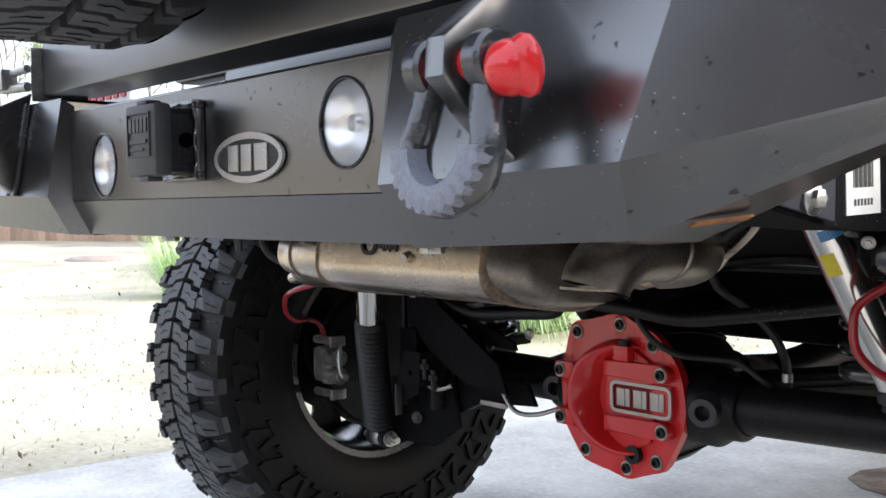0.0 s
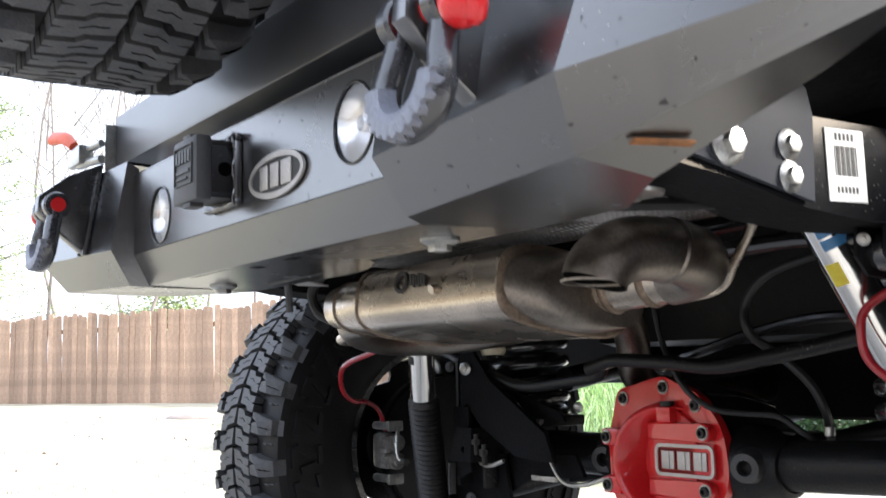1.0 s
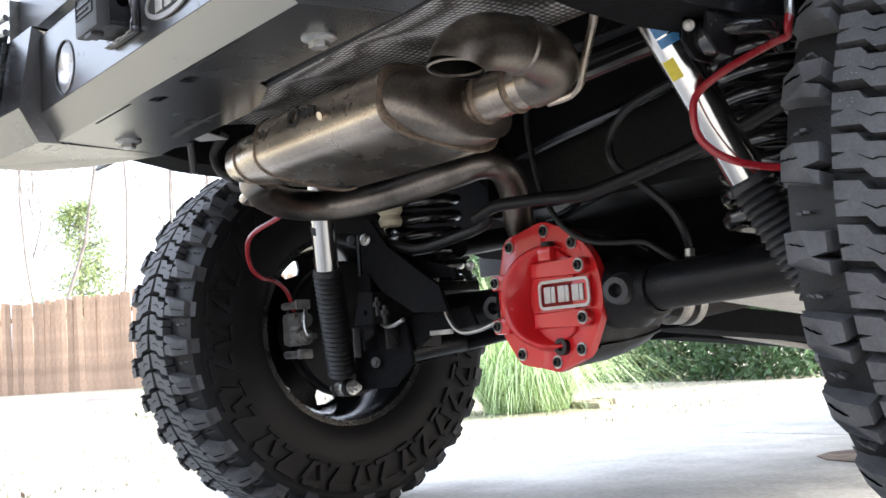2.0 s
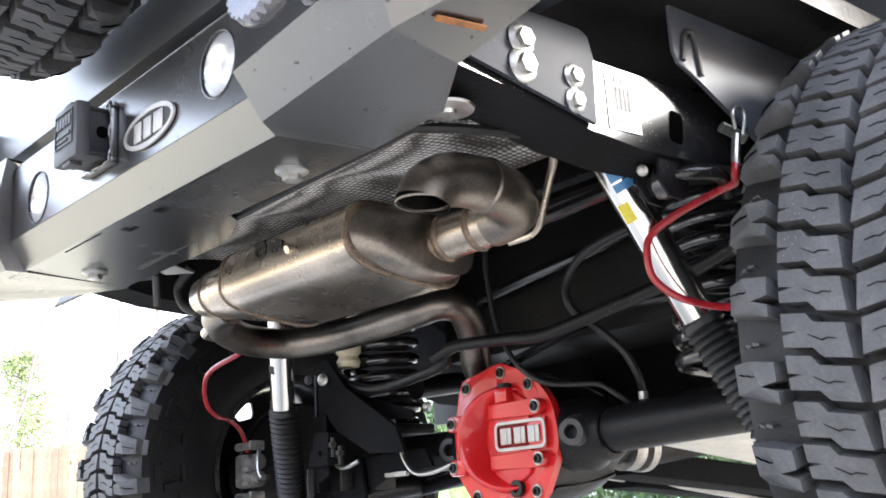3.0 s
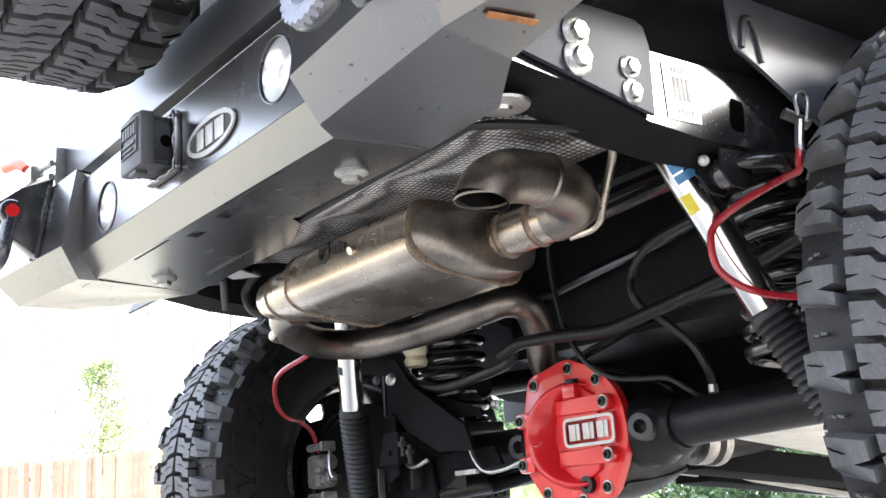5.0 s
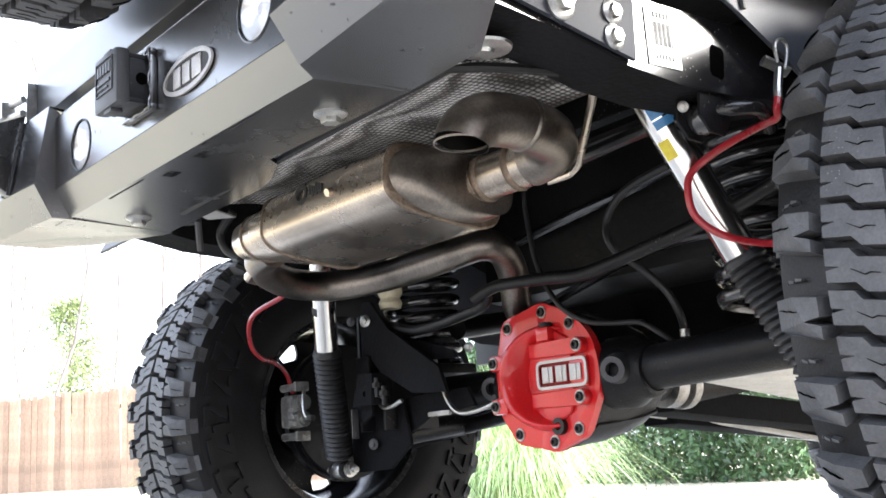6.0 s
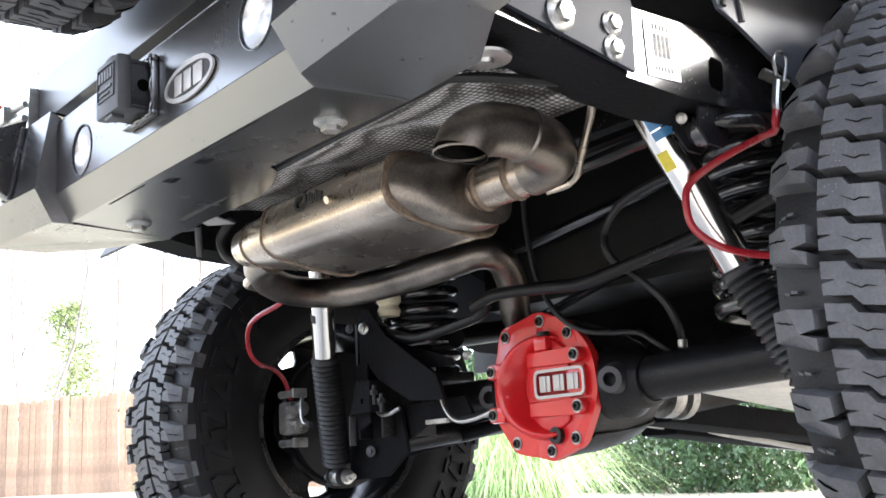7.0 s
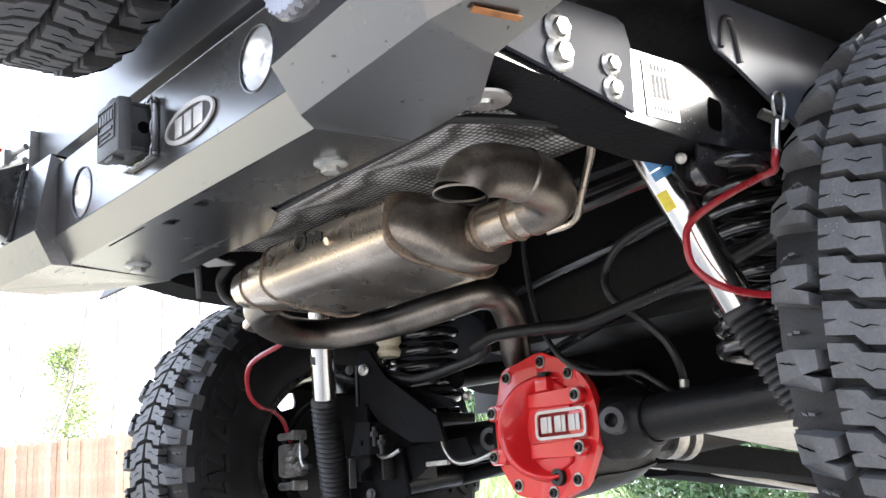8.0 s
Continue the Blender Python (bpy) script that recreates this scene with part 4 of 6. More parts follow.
    cyl(bm, m @ Vector((0.019, 0.0845, TOP + 0.011)), m @ Vector((0.019, 0.092, TOP + 0.011)), 0.011, 18)
    part("fill_plug", bm, M_DARKBOLT, cover, "dark filler plug")
    for x, z in bolts:
        h = TOP + (0.0165 if abs(z) < 0.05 and x > 0 else (0.0225 if abs(z) < 0.05 else 0.0005))
        bm = bmesh.new()
        cyl(bm, m @ Vector((x, z, h - 0.001)), m @ Vector((x, z, h + 0.0012)), 0.0112, 20)
        part("spot_face", bm, M_CALIPER, cover, "bare machined ring")
        socket_bolt("socket_bolt", m @ Vector((x, z, h)), (0, -1, 0), 0.0080, cover, M_DARKBOLT)
    bm = bmesh.new()
    lathe(bm, [(0.0, 0.0), (0.0145, 0.0), (0.0145, 0.010), (0.007, 0.010), (0.007, 0.004), (0, 0.004)], m @ pose(0.030, -0.084, TOP), 20)
    part("drain_plug", bm, M_DARKBOLT, cover, "dark magnetic drain plug")
    # badge: rounded bare-metal frame with raised plain shapes
    bm = bmesh.new()
    mb = m @ pose(0.047, 0.003, TOP + 0.004)
    box(bm, -0.062, 0.058, -0.026, 0.026, -0.006, 0.003, 0.002, mb)
    part("badge_panel", bm, M_RED, cover)
    mb = mb @ pose(0, 0, 0.003)
    bm = bmesh.new()

    def round_rect(a, b, r):
        return [(sx * (a - r) + r * math.cos(t), sy * (b - r) + r * math.sin(t)) for sx, sy, t0 in ((1, 1, 0), (-1, 1, 90), (-1, -1, 180), (1, -1, 270)) for t in (radians(t0 + q) for q in (0, 30, 60, 90))]

    o, i2 = round_rect(0.060, 0.0245, 0.011), round_rect(0.0545, 0.0195, 0.007)
    rr = [[bm.verts.new(mb @ Vector((x, y, z))) for x, y in loop] for loop, z in ((o, 0), (o, 0.003), (i2, 0.003), (i2, 0))]
    for p, q in zip(rr, rr[1:] + rr[:1]):
        for t in range(16):
            bm.faces.new((p[t], p[(t + 1) % 16], q[(t + 1) % 16], q[t]))
    part("badge_frame", bm, M_ALU, cover, "bare-metal badge frame")
    for c in (-0.033, 0.0, 0.033):
        bm = bmesh.new()
        box(bm, c - 0.013, c + 0.013, -0.0135, 0.0135, 0.0, 0.0032, 0.0008, mb)
        box(bm, c - 0.004, c + 0.004, -0.0135, 0.0135, 0.0, 0.0045, 0.0008, mb)
        part("badge_block", bm, M_ALU, cover, "raised bare-metal block")


diff_cover()

# ---- brakes in the wheels
for s in (-1, 1):
    brake = group_empty("disc_brake", jeep)
    tagged(brake, "dusty disc brake behind the wheel")
    m = frame_to((s * 0.74, 0, AXLE_Z), (s, 0, 0), (0, 1, 0))
    bm = bmesh.new()
    lathe(bm, [(0.0, 0), (0.10, 0), (0.145, 0.012), (0.145, 0.03), (0.0, 0.03)], m, 40)
    part("backing_plate", bm, M_BODY, brake)
    bm = bmesh.new()
    lathe(bm, [(0.06, 0.034), (0.152, 0.034), (0.152, 0.052), (0.06, 0.052)], m, 48, closed=True)
    part("rotor", bm, M_BLACK, brake)
    bm = bmesh.new()
    dx = 0.028 if s < 0 else 0.0
    box(bm, s * 0.742 + dx, s * 0.79 + dx, -0.176, -0.140, 0.430, 0.500, 0.012)
    for z in (0.447, 0.482):
        cyl(bm, (s * 0.74 + dx, -0.162, z), (s * 0.708 + dx, -0.164, z), 0.0165, 18)
        cyl(bm, (s * 0.709 + dx, -0.164, z), (s * 0.702 + dx, -0.164, z), 0.010, 14)
    for z in (0.412, 0.515):
        cyl(bm, (s * 0.715 + dx, -0.172, z), (s * 0.78 + dx, -0.172, z), 0.008, 12)
        box(bm, s * 0.708 + dx, s * 0.718 + dx, -0.184, -0.150, z - 0.010, z + 0.010, 0.003)
    for z in (0.437, 0.452, 0.467, 0.492):
        box(bm, s * 0.716 + dx, s * 0.738 + dx, -0.186, -0.176, z - 0.004, z + 0.004, 0.001)
    part("caliper", bm, M_CALIPER, brake, "grimy dark brake caliper")
    bm = bmesh.new()
    cyl(bm, (s * 0.700 + dx, -0.166, 0.450), (s * 0.668 + dx, -0.168, 0.447), 0.0065, 6)
    tube(bm, [(s * 0.712 + dx, -0.160, 0.510), (s * 0.704 + dx, -0.168, 0.488), (s * 0.696 + dx, -0.172, 0.462), (s * 0.688 + dx, -0.170, 0.449), (s * 0.672 + dx, -0.168, 0.448)], 0.0042, 8)
    part("banjo_line", bm, M_ZINC, brake, "bright brake line fitting")

# ---- shock absorbers


def shock(s):
    top = group_empty("shock_absorber", jeep)
    tagged(top, "polished shock absorber with a ribbed black boot")
    low, mid, up = Vector((s * 0.560, -0.120, 0.345)), Vector((s * 0.482, -0.216, 0.577)), Vector((s * 0.436, -0.360, 0.840))
    if s < 0:
        low, mid, up = Vector((-0.600, -0.130, 0.338)), Vector((-0.517, -0.207, 0.569)), Vector((-0.429, -0.270, 0.780))
    bm = bmesh.new()
    cyl(bm, mid - (up - mid) * 0.25, up, 0.0235, 28)
    part("damper_body", bm, M_CHROME, top, "polished steel body")
    bm = bmesh.new()
    m = frame_to(low, mid - low)
    h = (mid - low).length
    prof = [(0.0, 0.03)]
    for k in range(22):
        z = 0.03 + (h - 0.03) * k / 22
        prof += [(0.0245, z), (0.0275, z + (h - 0.03) / 110), (0.0295, z + (h - 0.03) / 55), (0.0275, z + (h - 0.03) / 30)]
    prof += [(0.028, h), (0.024, h + 0.006), (0, h + 0.006)]
    lathe(bm, prof, m, 28)
    part("dust_boot", bm, M_BOOT, top, "ribbed black rubber boot", smooth=60)
    bm = bmesh.new()
    lathe(bm, [(0.009, -0.013), (0.0165, -0.013), (0.0175, -0.010), (0.0175, 0.010), (0.0165, 0.013), (0.009, 0.013)], frame_to(low, (1, 0, 0)), 28, closed=True)
    part("lower_eye", bm, M_ZINC, top, "zinc lower eye")
    for q in (-0.0185, 0.0185):
        bm = bmesh.new()
        lathe(bm, [(0, -0.005), (0.014, -0.005), (0.018, -0.002), (0.018, 0.003), (0.015, 0.005), (0, 0.005)], frame_to(low + Vector((q, 0, 0)), (1, 0, 0)), 24)
        part("eye_bushing", bm, M_BOOT, top, "black rubber bushing")
    bm = bmesh.new()
    cyl(bm, low + Vector((-0.045, 0, 0)), low + Vector((0.056, 0, 0)), 0.0065)
    cyl(bm, low + Vector((0.031, 0, 0)), low + Vector((0.034, 0, 0)), 0.015, 20)
    cyl(bm, low + Vector((0.034, 0, 0)), low + Vector((0.045, 0, 0)), 0.0115, 6)
    part("eye_bolt", bm, M_ZINC, top, "zinc bolt and nut")
    d = (up - mid).normalized()
    for q, mt, ln in ((0.55, M_YELLOW, 0.026), (0.66, M_BLUE, 0.012), (0.72, M_BLUE, 0.020)) if s > 0 else ((0.30, M_YELLOW, 0.008), (0.37, M_INK, 0.016)):
        bm = bmesh.new()
        c = mid.lerp(up, q)
        mm = frame_to(c, d, (s * 0.6 + 0.3, -1, 0))
        vs = [(0.0238 * math.cos(a), 0.0238 * math.sin(a), z) for z in (-ln / 2, ln / 2) for a in (radians((-38 + 11 * k) if mt is not M_YELLOW else (-62 + 6 * k)) for k in range(8))]
        vv = [bm.verts.new(mm @ Vector(v)) for v in vs]
        for k in range(7):
            bm.faces.new((vv[k], vv[k + 1], vv[k + 9], vv[k + 8]))
        part("sticker", bm, mt, top, "small printed sticker")


shock(1)
shock(-1)

# ---- coil springs and bump stops
for s in (-1, 1):
    bm = bmesh.new()
    pts = []
    for k in range(9 * 16 + 1):
        a = 2 * math.pi * k / 16
        pts.append(((0.372 if s > 0 else -0.472) + 0.070 * math.cos(a), 0.0 + 0.070 * math.sin(a), 0.535 + 0.295 * k / 144))
    tube(bm, pts, 0.0118, 12, steps=1)
    part("coil_spring", bm, M_SPRING, jeep, "gloss black coil spring")
    if s > 0:
        continue
    bm = bmesh.new()
    lathe(bm, [(0, 0), (0.024, 0), (0.028, 0.012), (0.022, 0.024), (0.029, 0.034), (0.029, 0.05), (0.0, 0.056)], frame_to((s * 0.444, -0.10, 0.648), (0, 0, 1)) @ Matrix.Scale(0.86, 4), 24)
    part("bump_stop", bm, M_CREAM, jeep, "cream urethane bump stop")

# ---- axle brackets on both sides
for s in (-1, 1):
    arm_b = group_empty("axle_bracket", jeep)
    tagged(arm_b, "welded black axle bracket with bolts")
    XZ = Matrix(((1, 0, 0, 0), (0, 0, 1, 0), (0, 1, 0, 0), (0, 0, 0, 1)))
    front = -0.15 if s < 0 else -0.06
    plates = []
    if s < 0:
        plates += [
            ([(-0.60, 0.45), (-0.42, 0.47), (-0.40, 0.38), (-0.47, 0.335), (-0.60, 0.33)], -0.10, 0.008),
            ([(-0.492, 0.648), (-0.478, 0.664), (-0.455, 0.660), (-0.40, 0.60), (-0.25, 0.515), (-0.228, 0.466), (-0.33, 0.472), (-0.43, 0.52), (-0.47, 0.56), (-0.492, 0.55)], -0.142, 0.008),
            ([(-0.42, 0.592), (-0.262, 0.546), (-0.254, 0.531), (-0.345, 0.535)], -0.095, 0.006),
            ([(-0.505, 0.555), (-0.46, 0.555), (-0.455, 0.44), (-0.49, 0.425), (-0.51, 0.44)], -0.148, 0.006),
            ([(-0.43, 0.47), (-0.24, 0.475), (-0.22, 0.44), (-0.36, 0.43), (-0.42, 0.40)], -0.085, 0.008),
        ]
    for out, y, deep in plates:
        bm = bmesh.new()
        prism(bm, [(x if s < 0 else -x, z) for x, z in out], deep, pose(0, y, 0) @ XZ, 0.001)
        part("bracket_plate", bm, M_SHADEBLACK, arm_b)
    for x, top_z in ((0.52, 0.64), (0.44, 0.62)):
        bm = bmesh.new()
        box(bm, s * x - 0.004, s * x + 0.004, front + 0.02, 0.0, 0.41, top_z if s < 0 else 0.52, 0.001)
        part("bracket_web", bm, M_BLACK, arm_b)
    bm = bmesh.new()
    box(bm, s * 0.455 - 0.065, s * 0.455 + 0.065, -0.05, 0.07, 0.515, 0.535, 0.004)
    part("spring_seat", bm, M_BLACK, arm_b)
    for x, y, z, k in ((-0.464, -0.149, 0.624, 0.0115), (-0.325, -0.09, 0.531, 0.007), (-0.275, -0.045, 0.553, 0.009), (-0.507, -0.112, 0.385, 0.0105), (-0.505, -0.155, 0.628, 0.009), (-0.478, -0.152, 0.478, 0.010), (-0.448, -0.156, 0.49, 0.007), (-0.415, -0.150, 0.475, 0.007)):
        hex_bolt("hex_bolt", (x, y, z), (0.4, -1, 0), k, arm_b, M_ZINC if z > 0.52 and x > -0.5 else M_BOSS, True, "zinc-plated bolt" if z > 0.52 and x > -0.5 else "dull grey bolt") if s < 0 else None
    bm = bmesh.new()
    tube(bm, [(s * 0.50, -0.06, 0.40), (s * 0.52, 0.9, 0.52)], 0.024, 14, steps=1)
    part("lower_control_arm", bm, M_BLACK, arm_b)
    bm = bmesh.new()
    tube(bm, [(s * 0.36, 0.0, 0.60), (s * 0.46, 0.55, 0.68)], 0.022, 14, steps=1)
    part("upper_control_arm", bm, M_BLACK, arm_b)
small = group_empty("line_bracket", jeep)
tagged(small, "small black line bracket with a round hole")
upright = Matrix(((1, 0, 0, 0), (0, 0, 1, -0.168), (0, 1, 0, 0), (0, 0, 0, 1)))
bm = bmesh.new()
holed_plate(bm, [(-0.468, 0.520), (-0.423, 0.518), (-0.427, 0.458), (-0.491, 0.458), (-0.488, 0.470)], [circle(-0.450, 0.480, 0.0055, 16)], 0.004, upright)
box(bm, -0.429, -0.424, -0.166, -0.120, 0.458, 0.518, 0.001)
part("bracket_plate", bm, M_SHADEBLACK, small)
bm = bmesh.new()
box(bm, -0.503, -0.500, -0.165, -0.150, 0.397, 0.454, 0.0008)
part("edge_strip", bm, M_BOSS, small, "thin grey strip beside the plate")
for x, z in ((-0.418, 0.492), (-0.395, 0.475)):
    bm = bmesh.new()
    cyl(bm, (x, -0.160, z - 0.020), (x, -0.160, z + 0.016), 0.0055, 10)
    cyl(bm, (x, -0.160, z - 0.002), (x, -0.160, z + 0.007), 0.0095, 6)
    part("stud", bm, M_DARKBOLT, small, "upright dark stud and nut")
bm = bmesh.new()
box(bm, -0.350, -0.285, -0.094, -0.086, 0.428, 0.437, 0.002)
part("wear_strip", bm, M_CALIPER, jeep, "pale strip on the axle bracket")
bm = bmesh.new()
tube(bm, [(-0.70, 0.12, 0.39), (-0.36, 0.12, 0.43), (0.1, 0.12, 0.50), (0.46, 0.12, 0.56)], 0.016, 12)
part("track_bar", bm, M_BLACK, jeep, "black track bar")

# ---- stabiliser bar, lines and hoses
bm = bmesh.new()
tube(bm, [(-0.125, -0.150, 0.618), (-0.075, -0.150, 0.630), (-0.033, -0.150, 0.630), (0.049, -0.150, 0.625), (0.138, -0.150, 0.618), (0.222, -0.150, 0.628), (0.347, -0.150, 0.647), (0.432, -0.150, 0.662), (0.52, -0.16, 0.68), (0.62, -0.18, 0.69)], 0.0105, 12)
tube(bm, [(-0.426, -0.120, 0.612), (-0.36, -0.12, 0.594), (-0.309, -0.120, 0.590), (-0.224, -0.120, 0.597), (-0.132, -0.130, 0.606), (-0.112, -0.13, 0.622)], 0.0095, 12)
part("stabiliser_bar", bm, M_BLACK, jeep, "satin black stabiliser bar")
bm = bmesh.new()
tube(bm, [(0.05, -0.20, 0.775), (0.253, -0.250, 0.763), (0.387, -0.280, 0.759), (0.50, -0.315, 0.746)], 0.010, 10)
tube(bm, [(0.0, -0.18, 0.80), (0.208, -0.200, 0.803), (0.40, -0.200, 0.807)], 0.012, 10)
tube(bm, [(0.537, -0.335, 0.734), (0.562, -0.325, 0.734), (0.580, -0.300, 0.734), (0.575, -0.270, 0.730), (0.566, -0.250, 0.719)], 0.0095, 16)
part("upper_bar", bm, M_GLOSSBLACK, jeep, "black upper bars")
clamp = group_empty("bar_clamp", jeep)
tagged(clamp, "black bar clamp bolted below the frame rail")
bm = bmesh.new()
lathe(bm, [(0.010, -0.012), (0.019, -0.012), (0.021, -0.006), (0.021, 0.006), (0.019, 0.012), (0.010, 0.012)], frame_to((0.537, -0.338, 0.728), (1, -0.1, 0)), 24, closed=True)
part("bushing", bm, M_SPRING, clamp)
for x in (0.521, 0.553):
    bm = bmesh.new()
    prism(bm, [(-0.366, 0.752), (-0.370, 0.722), (-0.352, 0.704), (-0.326, 0.702), (-0.312, 0.722), (-0.318, 0.752)], 0.004, Matrix(((0, 0, 1, x - 0.002), (1, 0, 0, 0), (0, 1, 0, 0), (0, 0, 0, 1))), 0.001)
    part("clamp_cheek", bm, M_BLACK, clamp)
hex_bolt("hex_bolt", (0.532, -0.370, 0.738), (0.3, -0.8, -0.3), 0.0065, clamp, M_CALIPER, True, "zinc-plated bolt")
for name, pts, r, mt, lab in (
    ("wiring_harness", [(-0.033, -0.10, 0.80), (-0.033, -0.100, 0.751), (-0.014, -0.100, 0.658), (0.027, -0.100, 0.590), (0.062, -0.080, 0.558), (0.095, -0.050, 0.550), (0.138, -0.030, 0.546), (0.168, -0.020, 0.526), (0.18, 0.0, 0.51)], 0.0048, M_BOOT, "ribbed black wiring loom"),
    ("breather_hose", [(0.33, -0.10, 0.765), (0.261, -0.100, 0.759), (0.189, -0.100, 0.741), (0.151, -0.100, 0.704), (0.156, -0.100, 0.662), (0.166, -0.050, 0.630), (0.188, -0.020, 0.593), (0.195, 0.000, 0.557), (0.187, 0.020, 0.529), (0.187, 0.02, 0.50)], 0.0065, M_BOOT, "black breather hose"),
    ("brake_hose", [(0.600, -0.278, 0.746), (0.599, -0.282, 0.730), (0.589, -0.27, 0.723), (0.569, -0.275, 0.718), (0.525, -0.3, 0.697), (0.493, -0.315, 0.675), (0.486, -0.318, 0.651), (0.488, -0.31, 0.62), (0.508, -0.285, 0.595), (0.539, -0.24, 0.583)] + [(0.60, -0.19, 0.58), (0.67, -0.17, 0.52)], 0.0048, M_REDHOSE, "translucent red braided brake hose"),
    ("brake_hose", [(-0.40, -0.352, 0.668), (-0.426, -0.362, 0.655), (-0.50, -0.372, 0.637), (-0.564, -0.352, 0.618), (-0.613, -0.320, 0.586), (-0.645, -0.280, 0.568), (-0.676, -0.235, 0.564), (-0.715, -0.185, 0.545), (-0.732, -0.160, 0.505)], 0.0046, M_REDHOSE, "translucent red braided brake hose"),
    ("brake_line", [(-0.325, -0.095, 0.525), (-0.295, -0.10, 0.49), (-0.28, -0.10, 0.455), (-0.25, -0.10, 0.43), (-0.21, -0.09, 0.43), (-0.17, -0.07, 0.445)], 0.004, M_ZINC, "bright bent steel brake line"),
    ("brake_line", [(-0.46, -0.13, 0.475), (-0.44, -0.135, 0.455), (-0.41, -0.135, 0.452), (-0.38, -0.13, 0.462)], 0.004, M_ZINC, "bright bent steel brake line"),
):
    bm = bmesh.new()
    tube(bm, pts, r, 10)
    part(name, bm, mt, jeep, lab)
for path, r in (([(-0.34, 0.120, 0.765), (-0.139, 0.120, 0.794), (-0.005, 0.120, 0.809), (0.118, 0.120, 0.827), (0.241, 0.120, 0.837)], 0.011), ([(-0.173, 0.180, 0.749), (0.006, 0.180, 0.770), (0.137, 0.180, 0.773), (0.233, 0.180, 0.767)], 0.008), ([(0.169, 0.050, 0.861), (0.242, 0.050, 0.784), (0.317, 0.050, 0.693)], 0.006), ([(-0.227, 0.220, 0.905), (-0.105, 0.220, 0.871), (0.018, 0.220, 0.814), (0.114, 0.220, 0.741)], 0.005), ([(-0.20, 0.080, 0.62), (0.001, 0.080, 0.668), (0.121, 0.080, 0.687), (0.239, 0.080, 0.684), (0.302, 0.080, 0.662)], 0.009)):
    bm = bmesh.new()
    tube(bm, path, r, 10)
    part("chassis_line", bm, M_SPRING, jeep, "glossy black line along the chassis")
line_clip = group_empty("line_clip", jeep)
tagged(line_clip, "bright zinc brake line clip")
bm = bmesh.new()
tube(bm, [(0.580, -0.271, 0.798), (0.585, -0.249, 0.792), (0.590, -0.236, 0.785)], 0.007, 8, flat=0.5)
part("clip_plate", bm, M_ZINC, line_clip)
bm = bmesh.new()
tube(bm, [(0.600, -0.271, 0.788), (0.600, -0.273, 0.811), (0.600, -0.257, 0.820), (0.600, -0.248, 0.811), (0.600, -0.256, 0.784)], 0.0025, 8)
part("wire_loop", bm, M_ZINC, line_clip)
bm = bmesh.new()
tube(bm, [(0.600, -0.270, 0.781), (0.600, -0.277, 0.755), (0.600, -0.278, 0.742)], 0.0055, 10)
part("hose_end", bm, M_ZINC, line_clip)
bm = bmesh.new()
cyl(bm, (0.187, 0.02, 0.518), (0.187, 0.02, 0.530), 0.008)
part("hose_clip", bm, M_ZINC, jeep, "bright hose fitting")

# ---- muffler and exhaust
muffler = group_empty("muffler", jeep)
tagged(muffler, "brushed stainless transverse muffler with brown weld seams")


def muffler_section(bm, stations, seg=64, power=3.6, tilt=-8.0):
    """stations: x, centre y, centre z, half depth, half height; flat-sided ovals, nose down to the front, joined along x."""
    rings = []
    c0, s0 = math.cos(radians(tilt)), math.sin(radians(tilt))
    for x, yc, zc, a, b in stations:
        ring = []
        for k in range(seg):
            t = 2 * math.pi * k / seg
            c, s_ = math.cos(t), math.sin(t)
            u, v = a * math.copysign(abs(c) ** (2 / power), c), b * math.copysign(abs(s_) ** (2 / power), s_)
            ring.append(bm.verts.new((x, yc + u * c0 - v * s0, zc + u * s0 + v * c0)))
        rings.append(ring)
    for a, b in zip(rings, rings[1:]):
        for k in range(seg):
            bm.faces.new((a[k], a[(k + 1) % seg], b[(k + 1) % seg], b[k]))
    bm.faces.new(rings[0][::-1])
    bm.faces.new(rings[-1])
    return bm


MY, MZ = -0.468, 0.708
bm = bmesh.new()
muffler_section(bm, [(-0.125, MY, MZ, 0.096, 0.046), (0.0, MY, MZ, 0.098, 0.047), (0.20, MY, MZ, 0.098, 0.047)])
part("canister", bm, M_STEEL, muffler, "bright brushed canister", smooth=50)
bm = bmesh.new()
muffler_section(bm, [(-0.262, MY - 0.045, MZ + 0.006, 0.026, 0.022), (-0.252, MY - 0.045, MZ + 0.006, 0.036, 0.031), (-0.215, MY - 0.042, MZ + 0.005, 0.044, 0.036), (-0.205, MY - 0.040, MZ + 0.005, 0.047, 0.037), (-0.165, MY - 0.018, MZ + 0.002, 0.075, 0.043), (-0.126, MY, MZ, 0.095, 0.0455)], power=2.3)
part("end_cone", bm, M_STEEL, muffler, smooth=60)
bm = bmesh.new()
muffler_section(bm, [(0.201, MY, MZ, 0.0965, 0.046), (0.218, MY + 0.004, MZ - 0.001, 0.090, 0.044), (0.232, MY + 0.020, MZ - 0.004, 0.070, 0.040), (0.238, MY + 0.05, MZ - 0.008, 0.040, 0.034)], power=2.3)
part("end_dome", bm, M_HEAT, muffler, "dull heat-darkened end", smooth=60)
